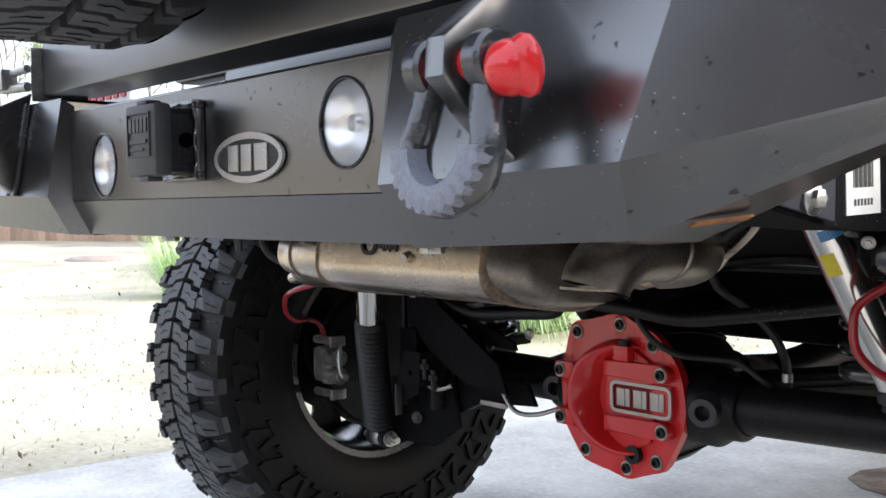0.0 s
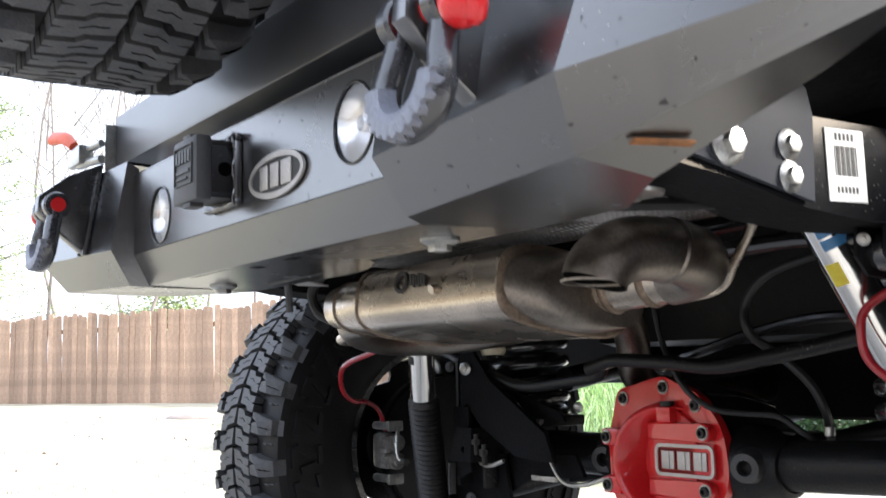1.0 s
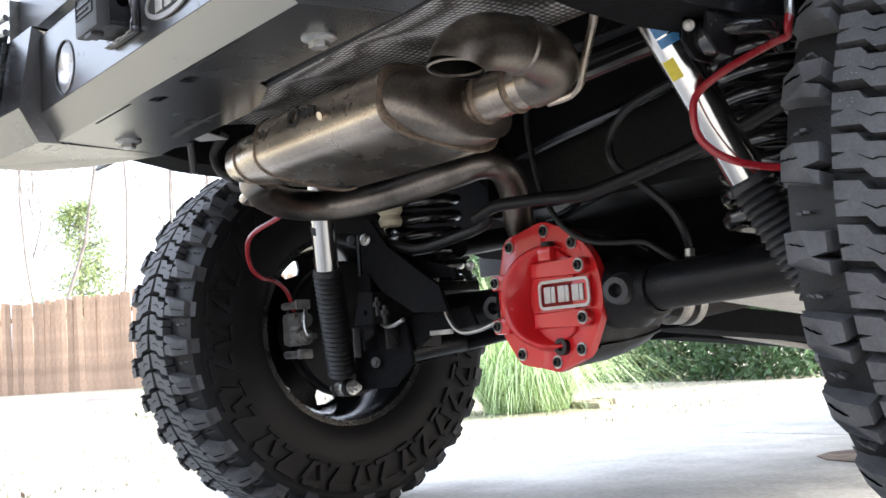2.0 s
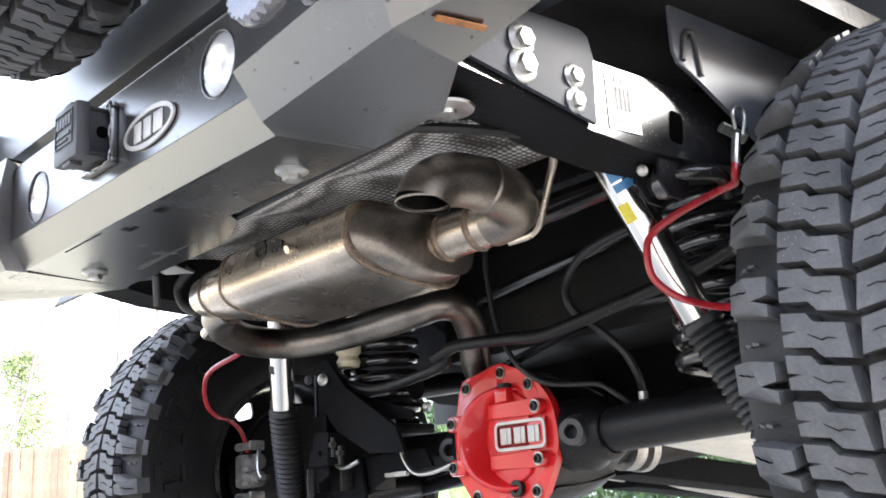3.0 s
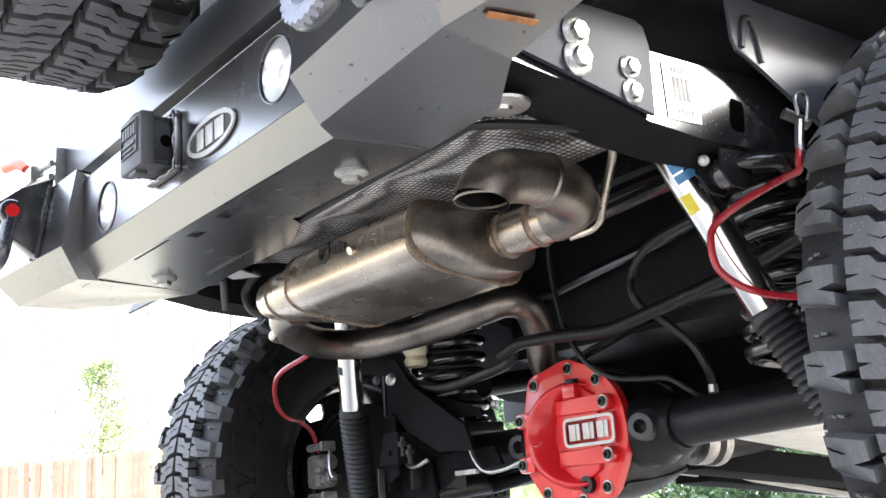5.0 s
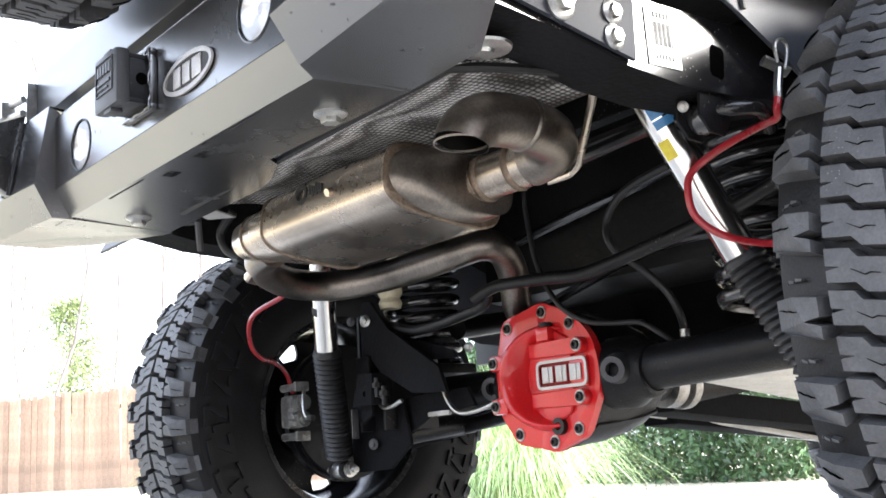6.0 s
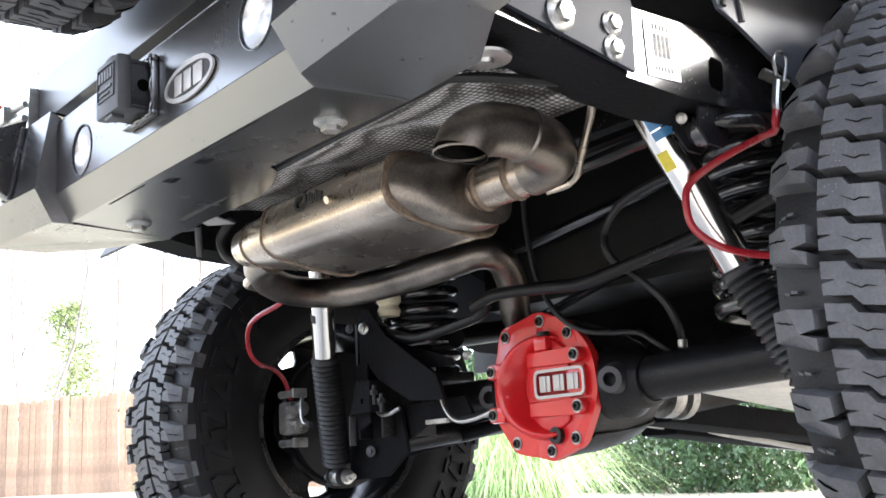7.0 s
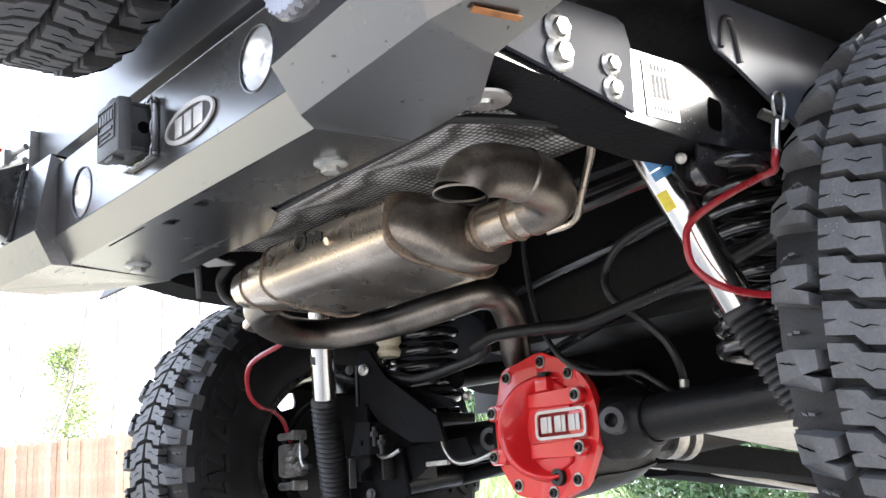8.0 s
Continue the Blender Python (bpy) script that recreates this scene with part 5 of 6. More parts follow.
for x, yc, zc, a, b in ((-0.126, MY, MZ, 0.0975, 0.048), (0.2005, MY, MZ, 0.0995, 0.0485), (-0.210, MY - 0.041, MZ + 0.005, 0.047, 0.038)):
    bm = bmesh.new()
    muffler_section(bm, [(x - 0.004, yc, zc, a - 0.003, b - 0.003), (x - 0.0015, yc, zc, a + 0.0005, b + 0.0005), (x + 0.0015, yc, zc, a + 0.0005, b + 0.0005), (x + 0.004, yc, zc, a - 0.003, b - 0.003)], power=3.5 if a > 0.06 else 2.3)
    part("weld_seam", bm, M_WELD, muffler, "rough brown weld bead", smooth=60)
bm = bmesh.new()
tube(bm, [(-0.225, MY - 0.02, MZ - 0.01), (-0.29, -0.475, 0.694), (-0.345, -0.430, 0.684), (-0.385, -0.360, 0.676), (-0.380, -0.275, 0.675), (-0.30, -0.210, 0.684), (-0.164, -0.160, 0.704), (-0.120, -0.130, 0.714), (-0.112, -0.090, 0.704), (-0.135, -0.045, 0.665), (-0.165, -0.01, 0.61), (-0.18, 0.06, 0.575), (-0.19, 0.2, 0.57), (-0.2, 0.6, 0.6)], 0.028, 20)
part("inlet_pipe", bm, M_HEAT, muffler, "heat-stained inlet pipe", smooth=60)
bm = bmesh.new()
tube(bm, [(0.17, -0.440, 0.706), (0.23, -0.432, 0.712), (0.27, -0.426, 0.715), (0.300, -0.421, 0.717), (0.328, -0.416, 0.719)], 0.0300, 28)
part("outlet_neck", bm, M_STEEL, muffler, smooth=60)
for x, y, z in ((0.244, -0.430, 0.7127), (0.297, -0.4215, 0.7168)):
    bm = bmesh.new()
    lathe(bm, [(0.029, -0.006), (0.0318, -0.004), (0.0328, 0.0), (0.0318, 0.004), (0.029, 0.006)], frame_to((x, y, z), (1, 0.16, 0.07)), 32, closed=True)
    part("weld_ring", bm, M_WELD, muffler, "brown weld ring", smooth=60)
bm = bmesh.new()
tail = [(0.320, -0.4175, 0.7185), (0.344, -0.416, 0.721), (0.366, -0.424, 0.726), (0.382, -0.444, 0.731), (0.392, -0.470, 0.733), (0.396, -0.500, 0.735), (0.396, -0.532, 0.736), (0.394, -0.560, 0.732), (0.392, -0.580, 0.721), (0.390, -0.589, 0.710), (0.389, -0.592, 0.701)]
tube(bm, tail, 0.0325, 28, caps=False)
part("tail_elbow", bm, M_HEAT, muffler, "mandrel-bent tail elbow", smooth=60)
bm = bmesh.new()
tube(bm, tail[-5:], 0.0308, 28, caps=False)
lathe(bm, [(0.0, 0.0), (0.0308, 0.0)], frame_to(tail[-4], (0, -0.8, -0.6)), 28)
part("tail_bore", bm, M_SOOT, muffler, "sooty pipe bore", smooth=60)
bm = bmesh.new()
lathe(bm, [(0.0304, -0.0015), (0.0326, -0.0015), (0.0328, 0.0), (0.0322, 0.0012), (0.0306, 0.001)], frame_to(tail[-1], (0.0, -0.06, -1)), 32, closed=True)
part("tail_lip", bm, M_HEAT, muffler, "cut pipe lip")
for k, d in ((5, (0.03, -1, 0.1)),):
    bm = bmesh.new()
    lathe(bm, [(0.0315, -0.005), (0.0341, -0.003), (0.0349, 0.0), (0.0341, 0.003), (0.0315, 0.005)], frame_to(tail[k], d), 32, closed=True)
    part("weld_ring", bm, M_HEAT, muffler, "dull weld ring", smooth=60)
bm = bmesh.new()
tube(bm, [(0.470, -0.455, 0.785), (0.466, -0.450, 0.761), (0.430, -0.425, 0.740), (0.391, -0.396, 0.725), (0.366, -0.378, 0.711), (0.350, -0.374, 0.704), (0.338, -0.380, 0.699), (0.321, -0.393, 0.695)], 0.0055, 10)
part("hanger_rod", bm, M_STEEL, muffler, "bent steel hanger rod")
bm = bmesh.new()
tube(bm, [(0.352, -0.384, 0.7095), (0.362, -0.386, 0.717), (0.366, -0.392, 0.728)], 0.004, 8)
part("weld_bead", bm, M_WELD, muffler, "brown weld bead")
bm = bmesh.new()
tube(bm, [(-0.30, -0.48, 0.68), (-0.335, -0.475, 0.672), (-0.35, -0.45, 0.67)], 0.008, 10)
part("hanger_stub", bm, M_STEEL, muffler)
bm = bmesh.new()
cyl(bm, (0.071, -0.560, 0.722), (0.071, -0.572, 0.718), 0.006, 12)
part("drain_nipple", bm, M_STEEL, muffler)
# etched mark on the canister, as a plain shape with bars
bm = bmesh.new()
for k in range(6):
    box(bm, 0.015 + 0.006 * k, 0.019 + 0.006 * k, -0.5665, -0.560, 0.728 - 0.003 * (k % 2), 0.742 - 0.002 * (k % 3))
oval(bm, 0.016, 0.014, 0.006, frame_to((-0.008, -0.5605, 0.733), (0, -1, 0.1)), 0.0045)
part("etched_mark", bm, M_INK, muffler, "dark etched mark")

# heat shield
bm = bmesh.new()
vs = []
nx, ny = 30, 12
for i in range(nx + 1):
    for j in range(ny + 1):
        u, v = i / nx, j / ny
        back = Vector((-0.24, -0.640, 0.752)).lerp(Vector((0.455, -0.650, 0.764)), u)
        front = Vector((-0.24, -0.42, 0.775)).lerp(Vector((0.50, -0.42, 0.776)), u)
        p = back.lerp(front, v)
        p.z += 0.012 * math.sin(v * math.pi) + 0.004 * max(0, math.sin(u * 22)) * (0.15 < v < 0.8)
        vs.append(p)
fs = [(i * (ny + 1) + j, (i + 1) * (ny + 1) + j, (i + 1) * (ny + 1) + j + 1, i * (ny + 1) + j + 1) for i in range(nx) for j in range(ny)]
sheet(bm, vs, fs, 0.0015, (0.2, -0.5, 2.0))
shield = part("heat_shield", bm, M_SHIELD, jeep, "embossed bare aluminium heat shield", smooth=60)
bm = bmesh.new()
tube(bm, [(-0.235, -0.642, 0.750), (0.10, -0.646, 0.757), (0.40, -0.650, 0.762), (0.452, -0.635, 0.764), (0.49, -0.50, 0.770)], 0.006, 8)
part("edge_lip", bm, M_BODY, shield, "dark fibre edge lip")

bm = bmesh.new()
sheet(bm, [(-0.240, -0.636, 0.757), (-0.200, -0.640, 0.756), (-0.262, -0.585, 0.748), (-0.215, -0.560, 0.744)], [(0, 1, 3, 2)], 0.002, (-0.2, -0.6, 2.0))
part("end_flap", bm, M_ALU, shield, "bent bare flap at the end of the shield")
bm = bmesh.new()
tube(bm, [(-0.325, -0.572, 0.762), (-0.345, -0.560, 0.735), (-0.352, -0.555, 0.716)], 0.006, 8)
part("exhaust_hanger_rod", bm, M_BOSS, jeep, "dull grey hanger rod")
bm = bmesh.new()
tube(bm, [(-0.30, -0.52, 0.775), (-0.325, -0.53, 0.745), (-0.318, -0.525, 0.715), (-0.30, -0.51, 0.700)], 0.008, 10)
part("vent_hose", bm, M_BOOT, jeep, "short black vent hose")

# label on the frame rail, bars for its print
label = group_empty("frame_label", jeep)
tagged(label, "white bar-code label")
m = frame_to((0.5605, -0.431, 0.800), (1, 0, 0), (0, 1, 0.03))
bm = bmesh.new()
box(bm, -0.028, 0.028, -0.034, 0.034, 0, 0.0012, 0, m)
part("paper", bm, M_WHITE, label)
bm = bmesh.new()
for k in range(14):
    box(bm, -0.017 + 0.0024 * k, -0.0160 + 0.0024 * k + 0.0007 * (k % 3), -0.010, 0.018, 0.0012, 0.0016, 0, m)
for k in range(5):
    box(bm, -0.015 + 0.006 * k, -0.0115 + 0.006 * k, 0.023, 0.030, 0.0012, 0.0016, 0, m)
for k in range(6):
    box(bm, -0.016 + 0.0055 * k, -0.013 + 0.0055 * k, -0.026, -0.020, 0.0012, 0.0016, 0, m)
part("printing", bm, M_INK, label)
# rust streak on the corner plate
bm = bmesh.new()
box(bm, -0.028, 0.028, -0.0035, 0.0035, -0.0005, 0.0015, 0.001, frame_to((0.660, -0.768, 0.7695), (0.396, 0.038, -0.917), (0.05, 1, 0.06)))
part("rust_streak", bm, M_RUST, bumper, "orange rust streak")
# skid plates and beams under the belly, further forward
bm = bmesh.new()
sheet(bm, [(0.05, 0.10, 0.473), (0.05, 0.52, 0.421), (0.46, 0.52, 0.421), (0.46, 0.10, 0.473)], [(0, 1, 2, 3)], 0.006, (0.25, 0.3, 2.0))
part("skid_plate", bm, M_SKID, jeep, "weathered bare metal skid plate")
for name, a, b, w, h, mt, lab in (("belly_beam", (-0.20, 0.42, 0.446), (-0.20, 1.1, 0.386), 0.06, 0.014, M_SKID, "pale belly beam"), ("belly_beam", (-0.32, 0.50, 0.424), (-0.30, 0.86, 0.380), 0.012, 0.012, M_SKID, "pale belly beam"), ("belly_beam", (-0.42, 0.97, 0.380), (-0.42, 1.35, 0.345), 0.06, 0.012, M_SKID, "pale belly beam"), ("belly_beam", (-0.270, 0.56, 0.443), (-0.235, 0.95, 0.409), 0.022, 0.010, M_SKID, "pale belly beam"), ("belly_beam", (-0.318, 0.58, 0.421), (-0.185, 0.92, 0.350), 0.020, 0.010, M_SKID, "pale belly beam"), ("belly_channel", (-0.13, 0.30, 0.462), (-0.13, 1.2, 0.384), 0.10, 0.05, M_SHADEBLACK, "dark belly channel"), ("belly_channel", (-0.33, 0.55, 0.444), (-0.33, 1.5, 0.366), 0.10, 0.05, M_SHADEBLACK, "dark belly channel")):
    bm = bmesh.new()
    a, b = Vector(a), Vector(b)
    box(bm, -w / 2, w / 2, 0, h, 0, (b - a).length, 0.003, frame_to(a, b - a, (1, 0, 0)))
    part(name, bm, mt, jeep, lab)
bm = bmesh.new()
box(bm, -0.45, 0.45, 0.35, 1.6, 0.52, 0.80, 0.03)
part("transfer_case", bm, M_SHADEBLACK, jeep, "dirty dark transfer case and tank")
# number plate on its holder
plate = group_empty("number_plate", None, FIT)
tagged(plate, "white number plate with red print on the tailgate corner", "number plate")
bm = bmesh.new()
box(bm, -0.81, -0.61, -0.605, -0.60, 0.915, 1.02, 0.001)
part("plate_sheet", bm, M_WHITE, plate)
bm = bmesh.new()
for k in range(6):
    box(bm, -0.79 + 0.03 * k, -0.772 + 0.03 * k, -0.608, -0.6045, 0.962, 1.005)
part("printing", bm, M_PLATERED, plate)

# ---- ground


def lawn_z(x):
    """The lawn climbs gently towards the fence."""
    return -0.03 + 0.15 * min(1.0, max(0.0, (-5.0 - x) / 13.0))


bm = bmesh.new()
lim = 400
xs = [-lim, -60, -30, -18, -5, -2.05, 6, 20, lim]
ys = [-lim, -60, -20, -6, 0, 3.6, 8, 16, 40, lim]
vv = {(x, y): bm.verts.new((x, y, lawn_z(x))) for x in xs for y in ys}
for a, b in zip(xs, xs[1:]):
    for c, d in zip(ys, ys[1:]):
        bm.faces.new((vv[a, c], vv[b, c], vv[b, d], vv[a, d]))
ground = part("ground", bm, M_LAWN, None, smooth=0)
tagged(ground, "dry pale winter lawn strewn with dead leaves", "lawn", kind="structure")
drive = group_empty("driveway")
tagged(drive, "pale concrete driveway slabs with a grassy joint", "driveway", kind="structure")
for x0, x1, y0, y1 in ((-2.05, 2.4, -0.55, 1.86), (-2.05, 2.4, 1.89, 4.2), (2.43, 7.0, -0.55, 4.2), (-2.05, 2.4, -9.0, -0.58), (2.43, 7.0, -9.0, -0.58)):
    bm = bmesh.new()
    box(bm, x0, x1, y0, y1, -0.08, 0.0, 0.008)
    # the unseen rear slabs are darkened to tone down reflections in the bumper
    part("slab", bm, M_CONCRETE if y0 > -1 else M_DARKSLAB, drive)

# irregular brown patch laid just above the slabs
bm = bmesh.new()
ring = [bm.verts.new((0.26 + (0.72 + 0.16 * noise.noise(Vector((3 * math.cos(a), 3 * math.sin(a), 2)))) * math.cos(a), 1.72 + (0.80 + 0.2 * noise.noise(Vector((3 * math.cos(a), 3 * math.sin(a), 5)))) * math.sin(a), 0.004)) for a in (2 * math.pi * k / 60 for k in range(60))]
low = [bm.verts.new((v.co.x, v.co.y, 0.0005)) for v in ring]
bm.faces.new(ring)
for k in range(60):
    bm.faces.new((low[k], low[(k + 1) % 60], ring[(k + 1) % 60], ring[k]))
part("soil_stain", bm, M_BROWNPATCH, drive, "irregular brown patch on the concrete")


def blades(name, spots, mat_, seed, label, cat, kind="stuff"):
    """spots: x, y, z, height, spread, lean, width: thin curved blades, three segments each."""
    rnd = random.Random(seed)
    vs, fs = [], []
    for x, y, z, h, lean, w, az in spots:
        dx, dy = math.cos(az), math.sin(az)
        px, py = -dy * w, dx * w
        base = len(vs)
        for t in (0, 0.4, 0.75, 1.0):
            out = lean * t * t
            zz = z + h * (t - 0.35 * lean / max(h, 0.01) * t * t * t)
            k = 1 - 0.8 * t
            vs.append((x + dx * out + px * k, y + dy * out + py * k, zz))
            vs.append((x + dx * out - px * k, y + dy * out - py * k, zz))
        for i in range(3):
            fs.append((base + 2 * i, base + 2 * i + 1, base + 2 * i + 3, base + 2 * i + 2))
    me = bpy.data.meshes.new(name)
    me.from_pydata(vs, [], fs)
    me.materials.append(mat_)
    ob = new(name, me)
    return tagged(ob, label, cat, kind=kind) if label else ob


def fountain(cx, cy, rad, length, count, seed):
    """Clump of long thin blades that rise steeply and arch over under their weight."""
    r = random.Random(seed)
    vs, fs = [], []
    for k in range(count):
        a, q = r.uniform(0, 6.283), rad * math.sqrt(r.random())
        x, y = cx + q * math.cos(a), cy + q * math.sin(a)
        az = a + r.gauss(0, 0.7)
        droop = r.random() < 0.55
        e = radians(89 - (26 if droop else 16) * abs(r.gauss(0, 0.6)) - 12 * q / rad)
        ln, w = length * r.uniform(0.5, 1.1), r.uniform(0.0016, 0.0034)
        sag = r.uniform(0.8, 1.45) if droop else r.uniform(0.2, 0.7)
        dx, dy = math.cos(az), math.sin(az)
        base = len(vs)
        for i in range(7):
            t = i / 6
            o = ln * (math.cos(e) * t + 0.14 * sag * t ** 2.5)
            z = -0.03 + ln * (math.sin(e) * t - sag * t ** 3 * 0.62)
            k2 = w * (1 - 0.85 * t ** 2)
            vs.append((x + dx * o - dy * k2, y + dy * o + dx * k2, max(z, -0.025)))
            vs.append((x + dx * o + dy * k2, y + dy * o - dx * k2, max(z, -0.025)))
        for i in range(6):
            fs.append((base + 2 * i, base + 2 * i + 1, base + 2 * i + 3, base + 2 * i + 2))
    me = bpy.data.meshes.new("ornamental_grass")
    me.from_pydata(vs, [], fs)
    me.materials.append(M_GRASS)
    tagged(new("ornamental_grass", me), "tall arching clump of green and straw ornamental grass", "ornamental grass", "ornamental grasses")


rnd = random.Random(5)
fountain(-3.72, 3.15, 0.26, 1.15, 4600, 5)
fountain(-7.4, 2.75, 0.22, 0.95, 1500, 6)
spots = []
for k in range(9000):
    x = -2.1 - abs(rnd.gauss(0, 3.5))
    y = rnd.uniform(-2.5, 7.5)
    spots.append((x, y, lawn_z(x), rnd.uniform(0.008, 0.03), rnd.uniform(0.01, 0.05), 0.004, rnd.uniform(0, 6.283)))
blades("lawn_tufts", spots, M_LAWN, 4, "short straw-coloured lawn grass", "grass")


def scatter_leaves(name, places, size, material, label, cat, kind="stuff", seed=1):
    """Small folded leaves at the given places."""
    r = random.Random(seed)
    vs, fs = [], []
    for p in places:
        d = Vector((r.gauss(0, 1), r.gauss(0, 1), r.gauss(0, 1))).normalized()
        e = d.orthogonal().normalized()
        e = Matrix.Rotation(r.uniform(0, 6.283), 3, d) @ e
        f = d.cross(e)
        s = size * r.uniform(0.6, 1.3)
        b = len(vs)
        p = Vector(p)
        vs += [p - e * s, p + f * s * 0.45 + d * s * 0.12, p + e * s, p - f * s * 0.45 + d * s * 0.12]
        fs += [(b, b + 1, b + 2), (b, b + 2, b + 3)]
    me = bpy.data.meshes.new(name)
    me.from_pydata([tuple(v) for v in vs], [], fs)
    me.materials.append(material)
    ob = new(name, me)
    return tagged(ob, label, cat, kind=kind) if label else ob


def hedge(x0, x1, y, depth, height, count):
    top = group_empty("hedge")
    tagged(top, "dense dark green evergreen hedge with glossy leaves", "hedge")
    r = random.Random(9)
    pts = []
    while len(pts) < count:
        x, u, z = r.uniform(x0, x1), r.uniform(-1, 1), r.uniform(0.0, 1.0)
        bulge = 0.8 + 0.2 * noise.noise(Vector((x * 1.6, z * 2.2, 3.0))) + 0.15 * noise.noise(Vector((x * 5, z * 6, 1.0)))
        if noise.noise(Vector((x * 3.2, z * 4.1, u * 3))) < -0.28:
            continue
        edge = math.sqrt(max(0.0, 1 - max(0.0, 1.4 * z - 0.5) ** 2 * 0.7)) * (0.9 + 0.1 * min(1, z * 6))
        pts.append((x, y + (u if r.random() < 0.3 else math.copysign(r.uniform(0.75, 1), u)) * depth * bulge * edge, -0.03 + z * height * (0.9 + 0.12 * noise.noise(Vector((x, 7, 0))))))
    ob = scatter_leaves("foliage", pts, 0.042, M_LEAF, "", "", seed=11)
    ob.parent = top
    bm = bmesh.new()
    k = x0 + 0.3
    while k < x1:
        for q in range(3):
            tube(bm, [(k, y, -0.05), (k + r.uniform(-0.1, 0.1), y + r.uniform(-0.15, 0.15), height * 0.4), (k + r.uniform(-0.3, 0.3), y + r.uniform(-0.4, 0.4), height * 0.85)], lambda t: 0.022 * (1 - 0.7 * t), 6, steps=3)
        k += 0.55
    part("stems", bm, M_BARK, top)
    return top


hedge(-9.8, -3.7, 6.8, 0.85, 1.8, 44000)

# edging stones beside the ornamental grass
for k in range(8):
    bm = bmesh.new()
    a = k * 1.7
    box(bm, -0.085, 0.085, -0.045, 0.045, -0.03, 0.035, 0.014, pose(-3.36 - 0.07 * k + 0.10 * math.sin(a * 3), 3.38 + 0.05 * k + 0.12 * math.sin(a), -0.03, 8 * math.sin(a), 9 * math.sin(k), 50 * math.sin(k * 2.1)))
    tagged(part("edging_stone", bm, M_STONE, None), "rough reddish edging stone lying on the lawn", "stone", "edging stones")

# ---- fence
FENCE_A, FENCE_B = Vector((-33.4, -0.4, 0.11)), Vector((-11.0, 9.8, 0.03))
fence = group_empty("fence")
tagged(fence, "tall weathered cedar picket fence with ragged tops", "fence")
along = (FENCE_B - FENCE_A)
length = along.length
yaw = math.atan2(along.y, along.x)
rf = random.Random(21)
shapes = []
for k in range(6):
    bm = bmesh.new()
    w = 0.0735 + 0.0012 * (k % 3)
    c = 0.02 + 0.012 * (k % 3)
    prism(bm, [(-w, 0), (w, 0), (w, 1.86 - c), (w - 0.03, 1.86), (-w + 0.025, 1.865), (-w, 1.86 - c)], 0.018, pose(0, 0.009, 0, 90, 0, 0), 0)
    ob = part("picket", bm, M_FENCE, fence)
    shapes.append(ob.data)
    bpy.data.objects.remove(ob)
count = int(length / 0.152)
for k in range(count):
    at = FENCE_A + along * ((k + 0.5) / count)
    ob = new("picket", shapes[rf.randrange(6)])
    ob.parent = fence
    ob.matrix_basis = pose(at.x, at.y, at.z + rf.uniform(-0.02, 0.03), rf.uniform(-0.6, 0.6), rf.uniform(-0.7, 0.7), math.degrees(yaw)) @ Matrix.Diagonal((1, 1, rf.uniform(0.97, 1.03), 1))
for z in (0.35, 1.45):
    bm = bmesh.new()
    box(bm, 0, length, 0.02, 0.06, z, z + 0.09, 0.004, pose(*FENCE_A, 0, 0, math.degrees(yaw)))
    part("rail", bm, M_RAIL, fence)

# ---- trees behind the fence


def bare_tree(x, y, h, seed):
    top = group_empty("bare_tree", None, pose(x, y, -0.1))
    tagged(top, "tall leafless winter tree behind the fence", "tree", "bare trees")
    r = random.Random(seed)
    bm = bmesh.new()

    def limb(p, d, ln, rad, depth):
        mid = p + d * ln * 0.5 + Vector((r.gauss(0, 0.06), r.gauss(0, 0.06), 0)) * ln
        end = p + d * ln
        tube(bm, [p, mid, end], lambda t: rad * (1 - 0.45 * t), 6 if depth else 10, steps=3, caps=False)
        if depth < 4:
            for _ in range(3 if depth else 14):
                q = p.lerp(end, r.uniform(0.35, 1.0)) if depth else p.lerp(end, r.uniform(0.3, 1.0))
                nd = (d * 0.7 + Vector((r.gauss(0, 0.6), r.gauss(0, 0.6), abs(r.gauss(0.3, 0.3))))).normalized()
                limb(q, nd, ln * r.uniform(0.35, 0.6) * (0.55 if not depth else 1), rad * 0.45, depth + 1)

    limb(Vector((0, 0, 0)), Vector((r.gauss(0, 0.04), r.gauss(0, 0.04), 1)).normalized(), h, 0.02 + 0.0028 * h, 0)
    part("trunk", bm, M_BARK, top, smooth=60)


for k, (x, y, h) in enumerate(((-31, 6.5, 11), (-27.5, 7.6, 12), (-33, 12, 13), (-24, 14.5, 12), (-38, 4.0, 14), (-29, 12.5, 13), (-35, 8.5, 14), (-26, 10.8, 11), (-40, 12, 15))):
    bare_tree(x, y, h, 40 + k)


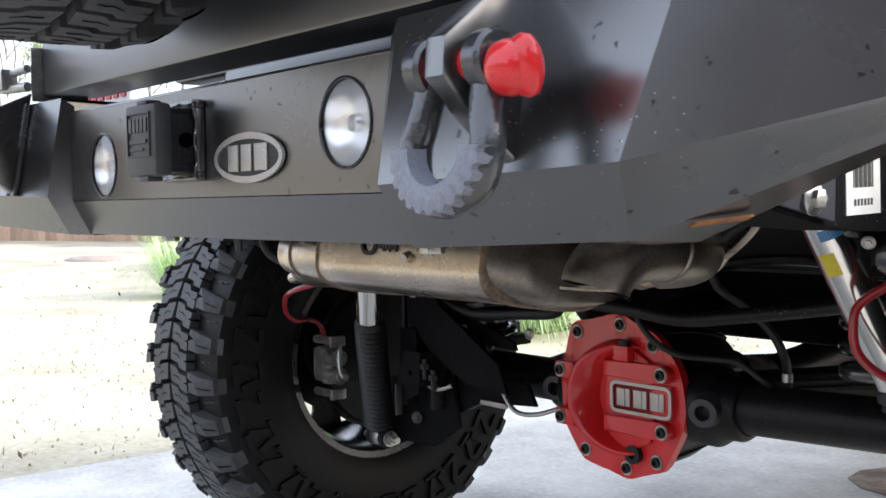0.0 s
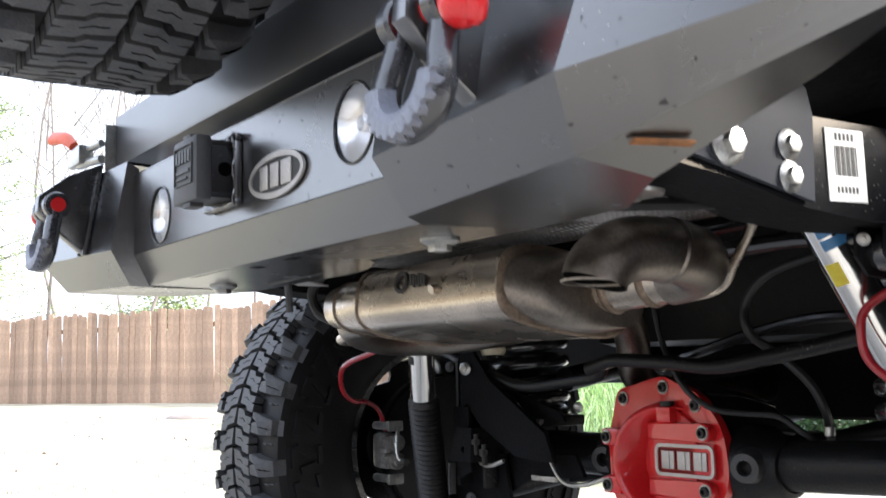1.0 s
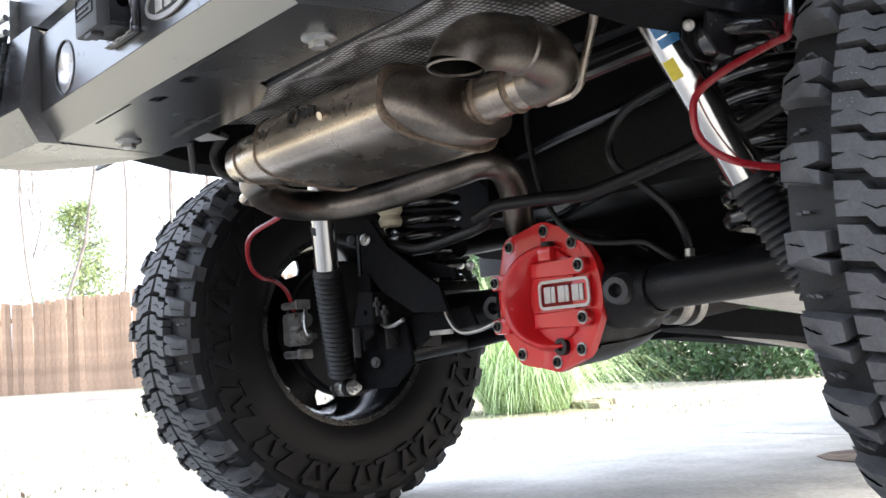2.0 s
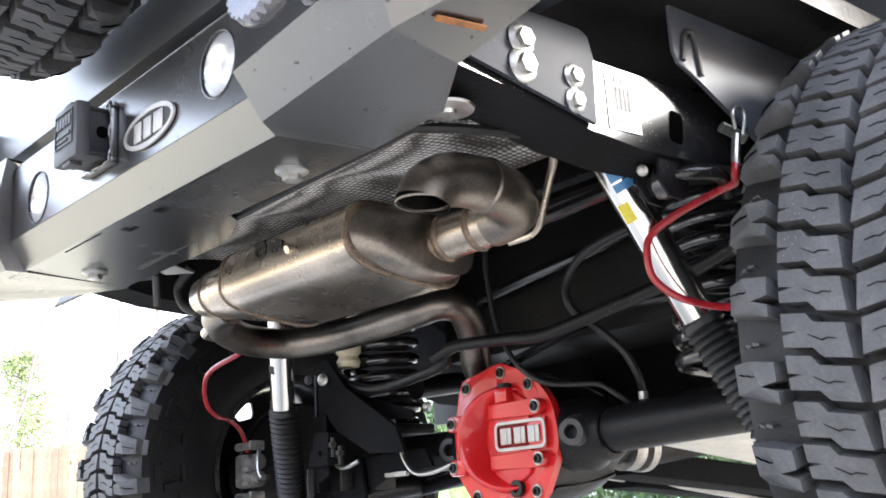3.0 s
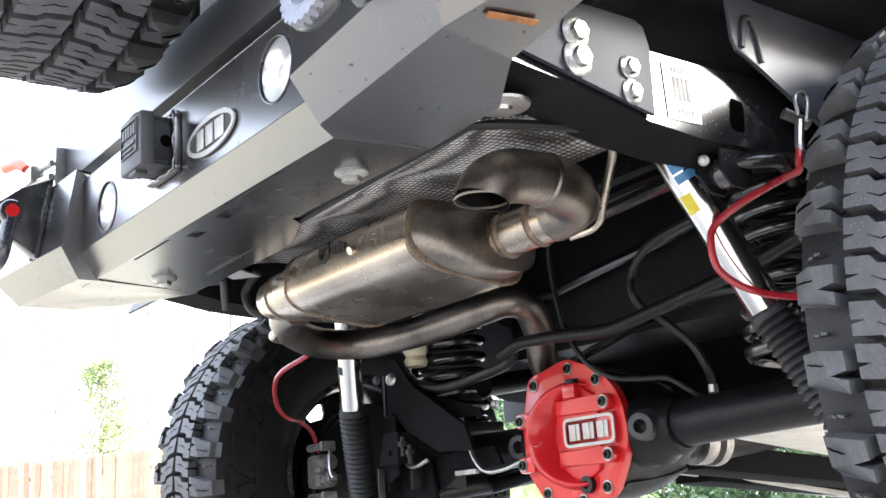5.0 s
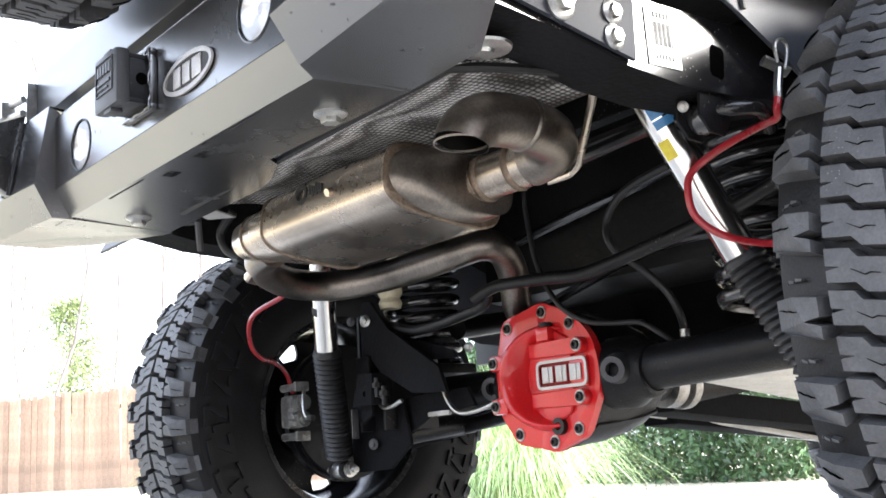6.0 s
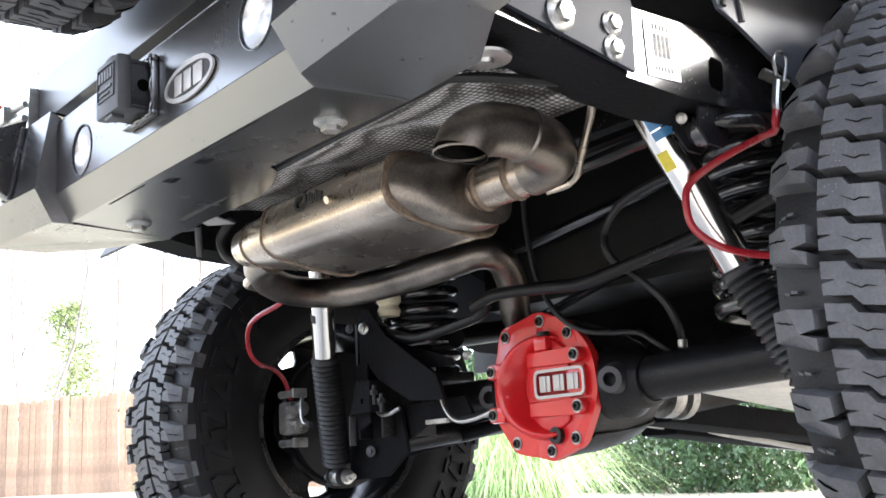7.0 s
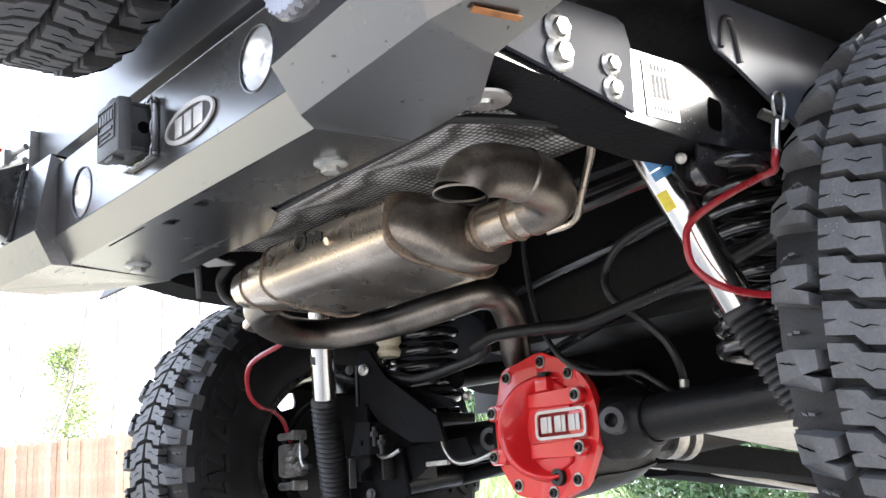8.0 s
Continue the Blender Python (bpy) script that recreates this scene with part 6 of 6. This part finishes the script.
def pine(x, y, h, seed):
    top = group_empty("pine_tree", None, pose(x, y, -0.1))
    tagged(top, "bright green young pine behind the fence", "tree", "pines")
    r = random.Random(seed)
    bm = bmesh.new()
    tube(bm, [(0, 0, 0), (0.05, 0, h * 0.5), (0, 0.05, h)], lambda t: 0.12 * (1 - 0.85 * t), 8, steps=4)
    pts = []
    for k in range(70):
        z = h * r.uniform(0.18, 0.98)
        a = r.uniform(0, 6.283)
        ln = (h - z) * 0.40 * r.uniform(0.4, 1.2) + 0.3
        end = Vector((math.cos(a) * ln, math.sin(a) * ln, z + ln * 0.25))
        tube(bm, [(0, 0, z), tuple(end * 0.5 + Vector((0, 0, z * 0.5))), tuple(end)], lambda t: 0.025 * (1 - 0.7 * t), 5, steps=2)
        for q in range(120):
            t = r.uniform(0.25, 1.05)
            p = Vector((0, 0, z)).lerp(end, t) + Vector((r.gauss(0, 0.2), r.gauss(0, 0.2), r.gauss(0, 0.15)))
            pts.append(p)
    part("trunk", bm, M_BARK, top, smooth=60)
    ob = scatter_leaves("crown", pts, 0.055, M_FIR, "", "", seed=seed)
    ob.parent = top


pine(-28.8, 9.3, 5.4, 3)
pine(-30.5, 4.4, 10.0, 4)
pine(-33, -3.0, 9.0, 6)

# unseen plain wall closing the place beside the driveway, added to darken bumper reflections
bm = bmesh.new()
box(bm, 8.0, 8.25, -14.0, -5.5, -0.05, 6.4)
box(bm, 8.0, 8.25, -5.495, 6.0, -0.05, 3.4)
tagged(part("wall_house", bm, M_REFLWALL, None, smooth=0), "unseen plain dark wall beside the driveway, added for reflections", "wall", kind="structure")

# unseen tree-like belt behind the camera, closing the place, added to darken face reflections
vs, fs = [], []
nu, nv = 90, 14
for i in range(nu + 1):
    for j in range(nv + 1):
        u, v = i / nu, j / nv
        p = Vector((-25.0, -10.5, -0.1)).lerp(Vector((7.8, -14.2, -0.1)), u)
        lump = noise.fractal(Vector((p.x * 0.9, v * 5, 2.0)), 0.8, 2.1, 4)
        crest = 3.4 + 1.2 * noise.noise(Vector((p.x * 0.35, 4.0, 0)))
        vs.append((p.x, p.y + 0.8 * lump - 1.4 * v * v, -0.1 + v * (crest + 0.6 * lump)))
fs = [(i * (nv + 1) + j, (i + 1) * (nv + 1) + j, (i + 1) * (nv + 1) + j + 1, i * (nv + 1) + j + 1) for i in range(nu) for j in range(nv)]
me = bpy.data.meshes.new("backdrop_trees")
me.from_pydata(vs, [], fs)
me.materials.append(M_REFLBELT)
tagged(new("backdrop_trees", me), "unseen brown tree-like belt added for reflections", "trees", kind="structure")

# garden chair by the fence, and a drain cover on the lawn
chair = group_empty("garden_chair", None, pose(-22.6, 3.2, lawn_z(-22.6), 0, 0, -60))
tagged(chair, "weathered wooden garden chair before the fence", "chair")
for nm, dims in (("seat", (-0.28, 0.28, -0.26, 0.26, 0.36, 0.40)), ("backrest", (-0.28, 0.28, 0.24, 0.29, 0.40, 0.92))):
    bm = bmesh.new()
    for k in range(5):
        if nm == "seat":
            box(bm, -0.28, 0.28, -0.26 + 0.105 * k, -0.17 + 0.105 * k, 0.37, 0.40, 0.004)
        else:
            box(bm, -0.28 + 0.115 * k, -0.19 + 0.115 * k, 0.24, 0.265, 0.40, 0.92, 0.004)
    part(nm, bm, M_RAIL, chair)
for sx in (-0.26, 0.26):
    for sy in (-0.24, 0.24):
        bm = bmesh.new()
        box(bm, sx - 0.025, sx + 0.025, sy - 0.025, sy + 0.025, 0, 0.56, 0.004)
        part("leg", bm, M_RAIL, chair)
bm = bmesh.new()
lathe(bm, [(0, 0.05), (0.32, 0.05), (0.40, 0.02), (0.42, 0)], pose(-12.9, 4.1, lawn_z(-12.9)), 28)
tagged(part("drain_cover", bm, M_STONE, None), "low dark drain cover in the lawn", "drain cover")
# dead leaves on the ground
places = []
for k in range(150):
    places.append((min(rnd.uniform(-14, -1.6), rnd.uniform(-14, 1.0)), rnd.uniform(-2, 8)))
scatter_leaves("fallen_leaves", [(x, y, 0.012 if x > -2.05 and y < 4.2 else lawn_z(x) + 0.018) for x, y in places], 0.022, M_RAIL, "scattered brown fallen leaves", "leaves", seed=8)
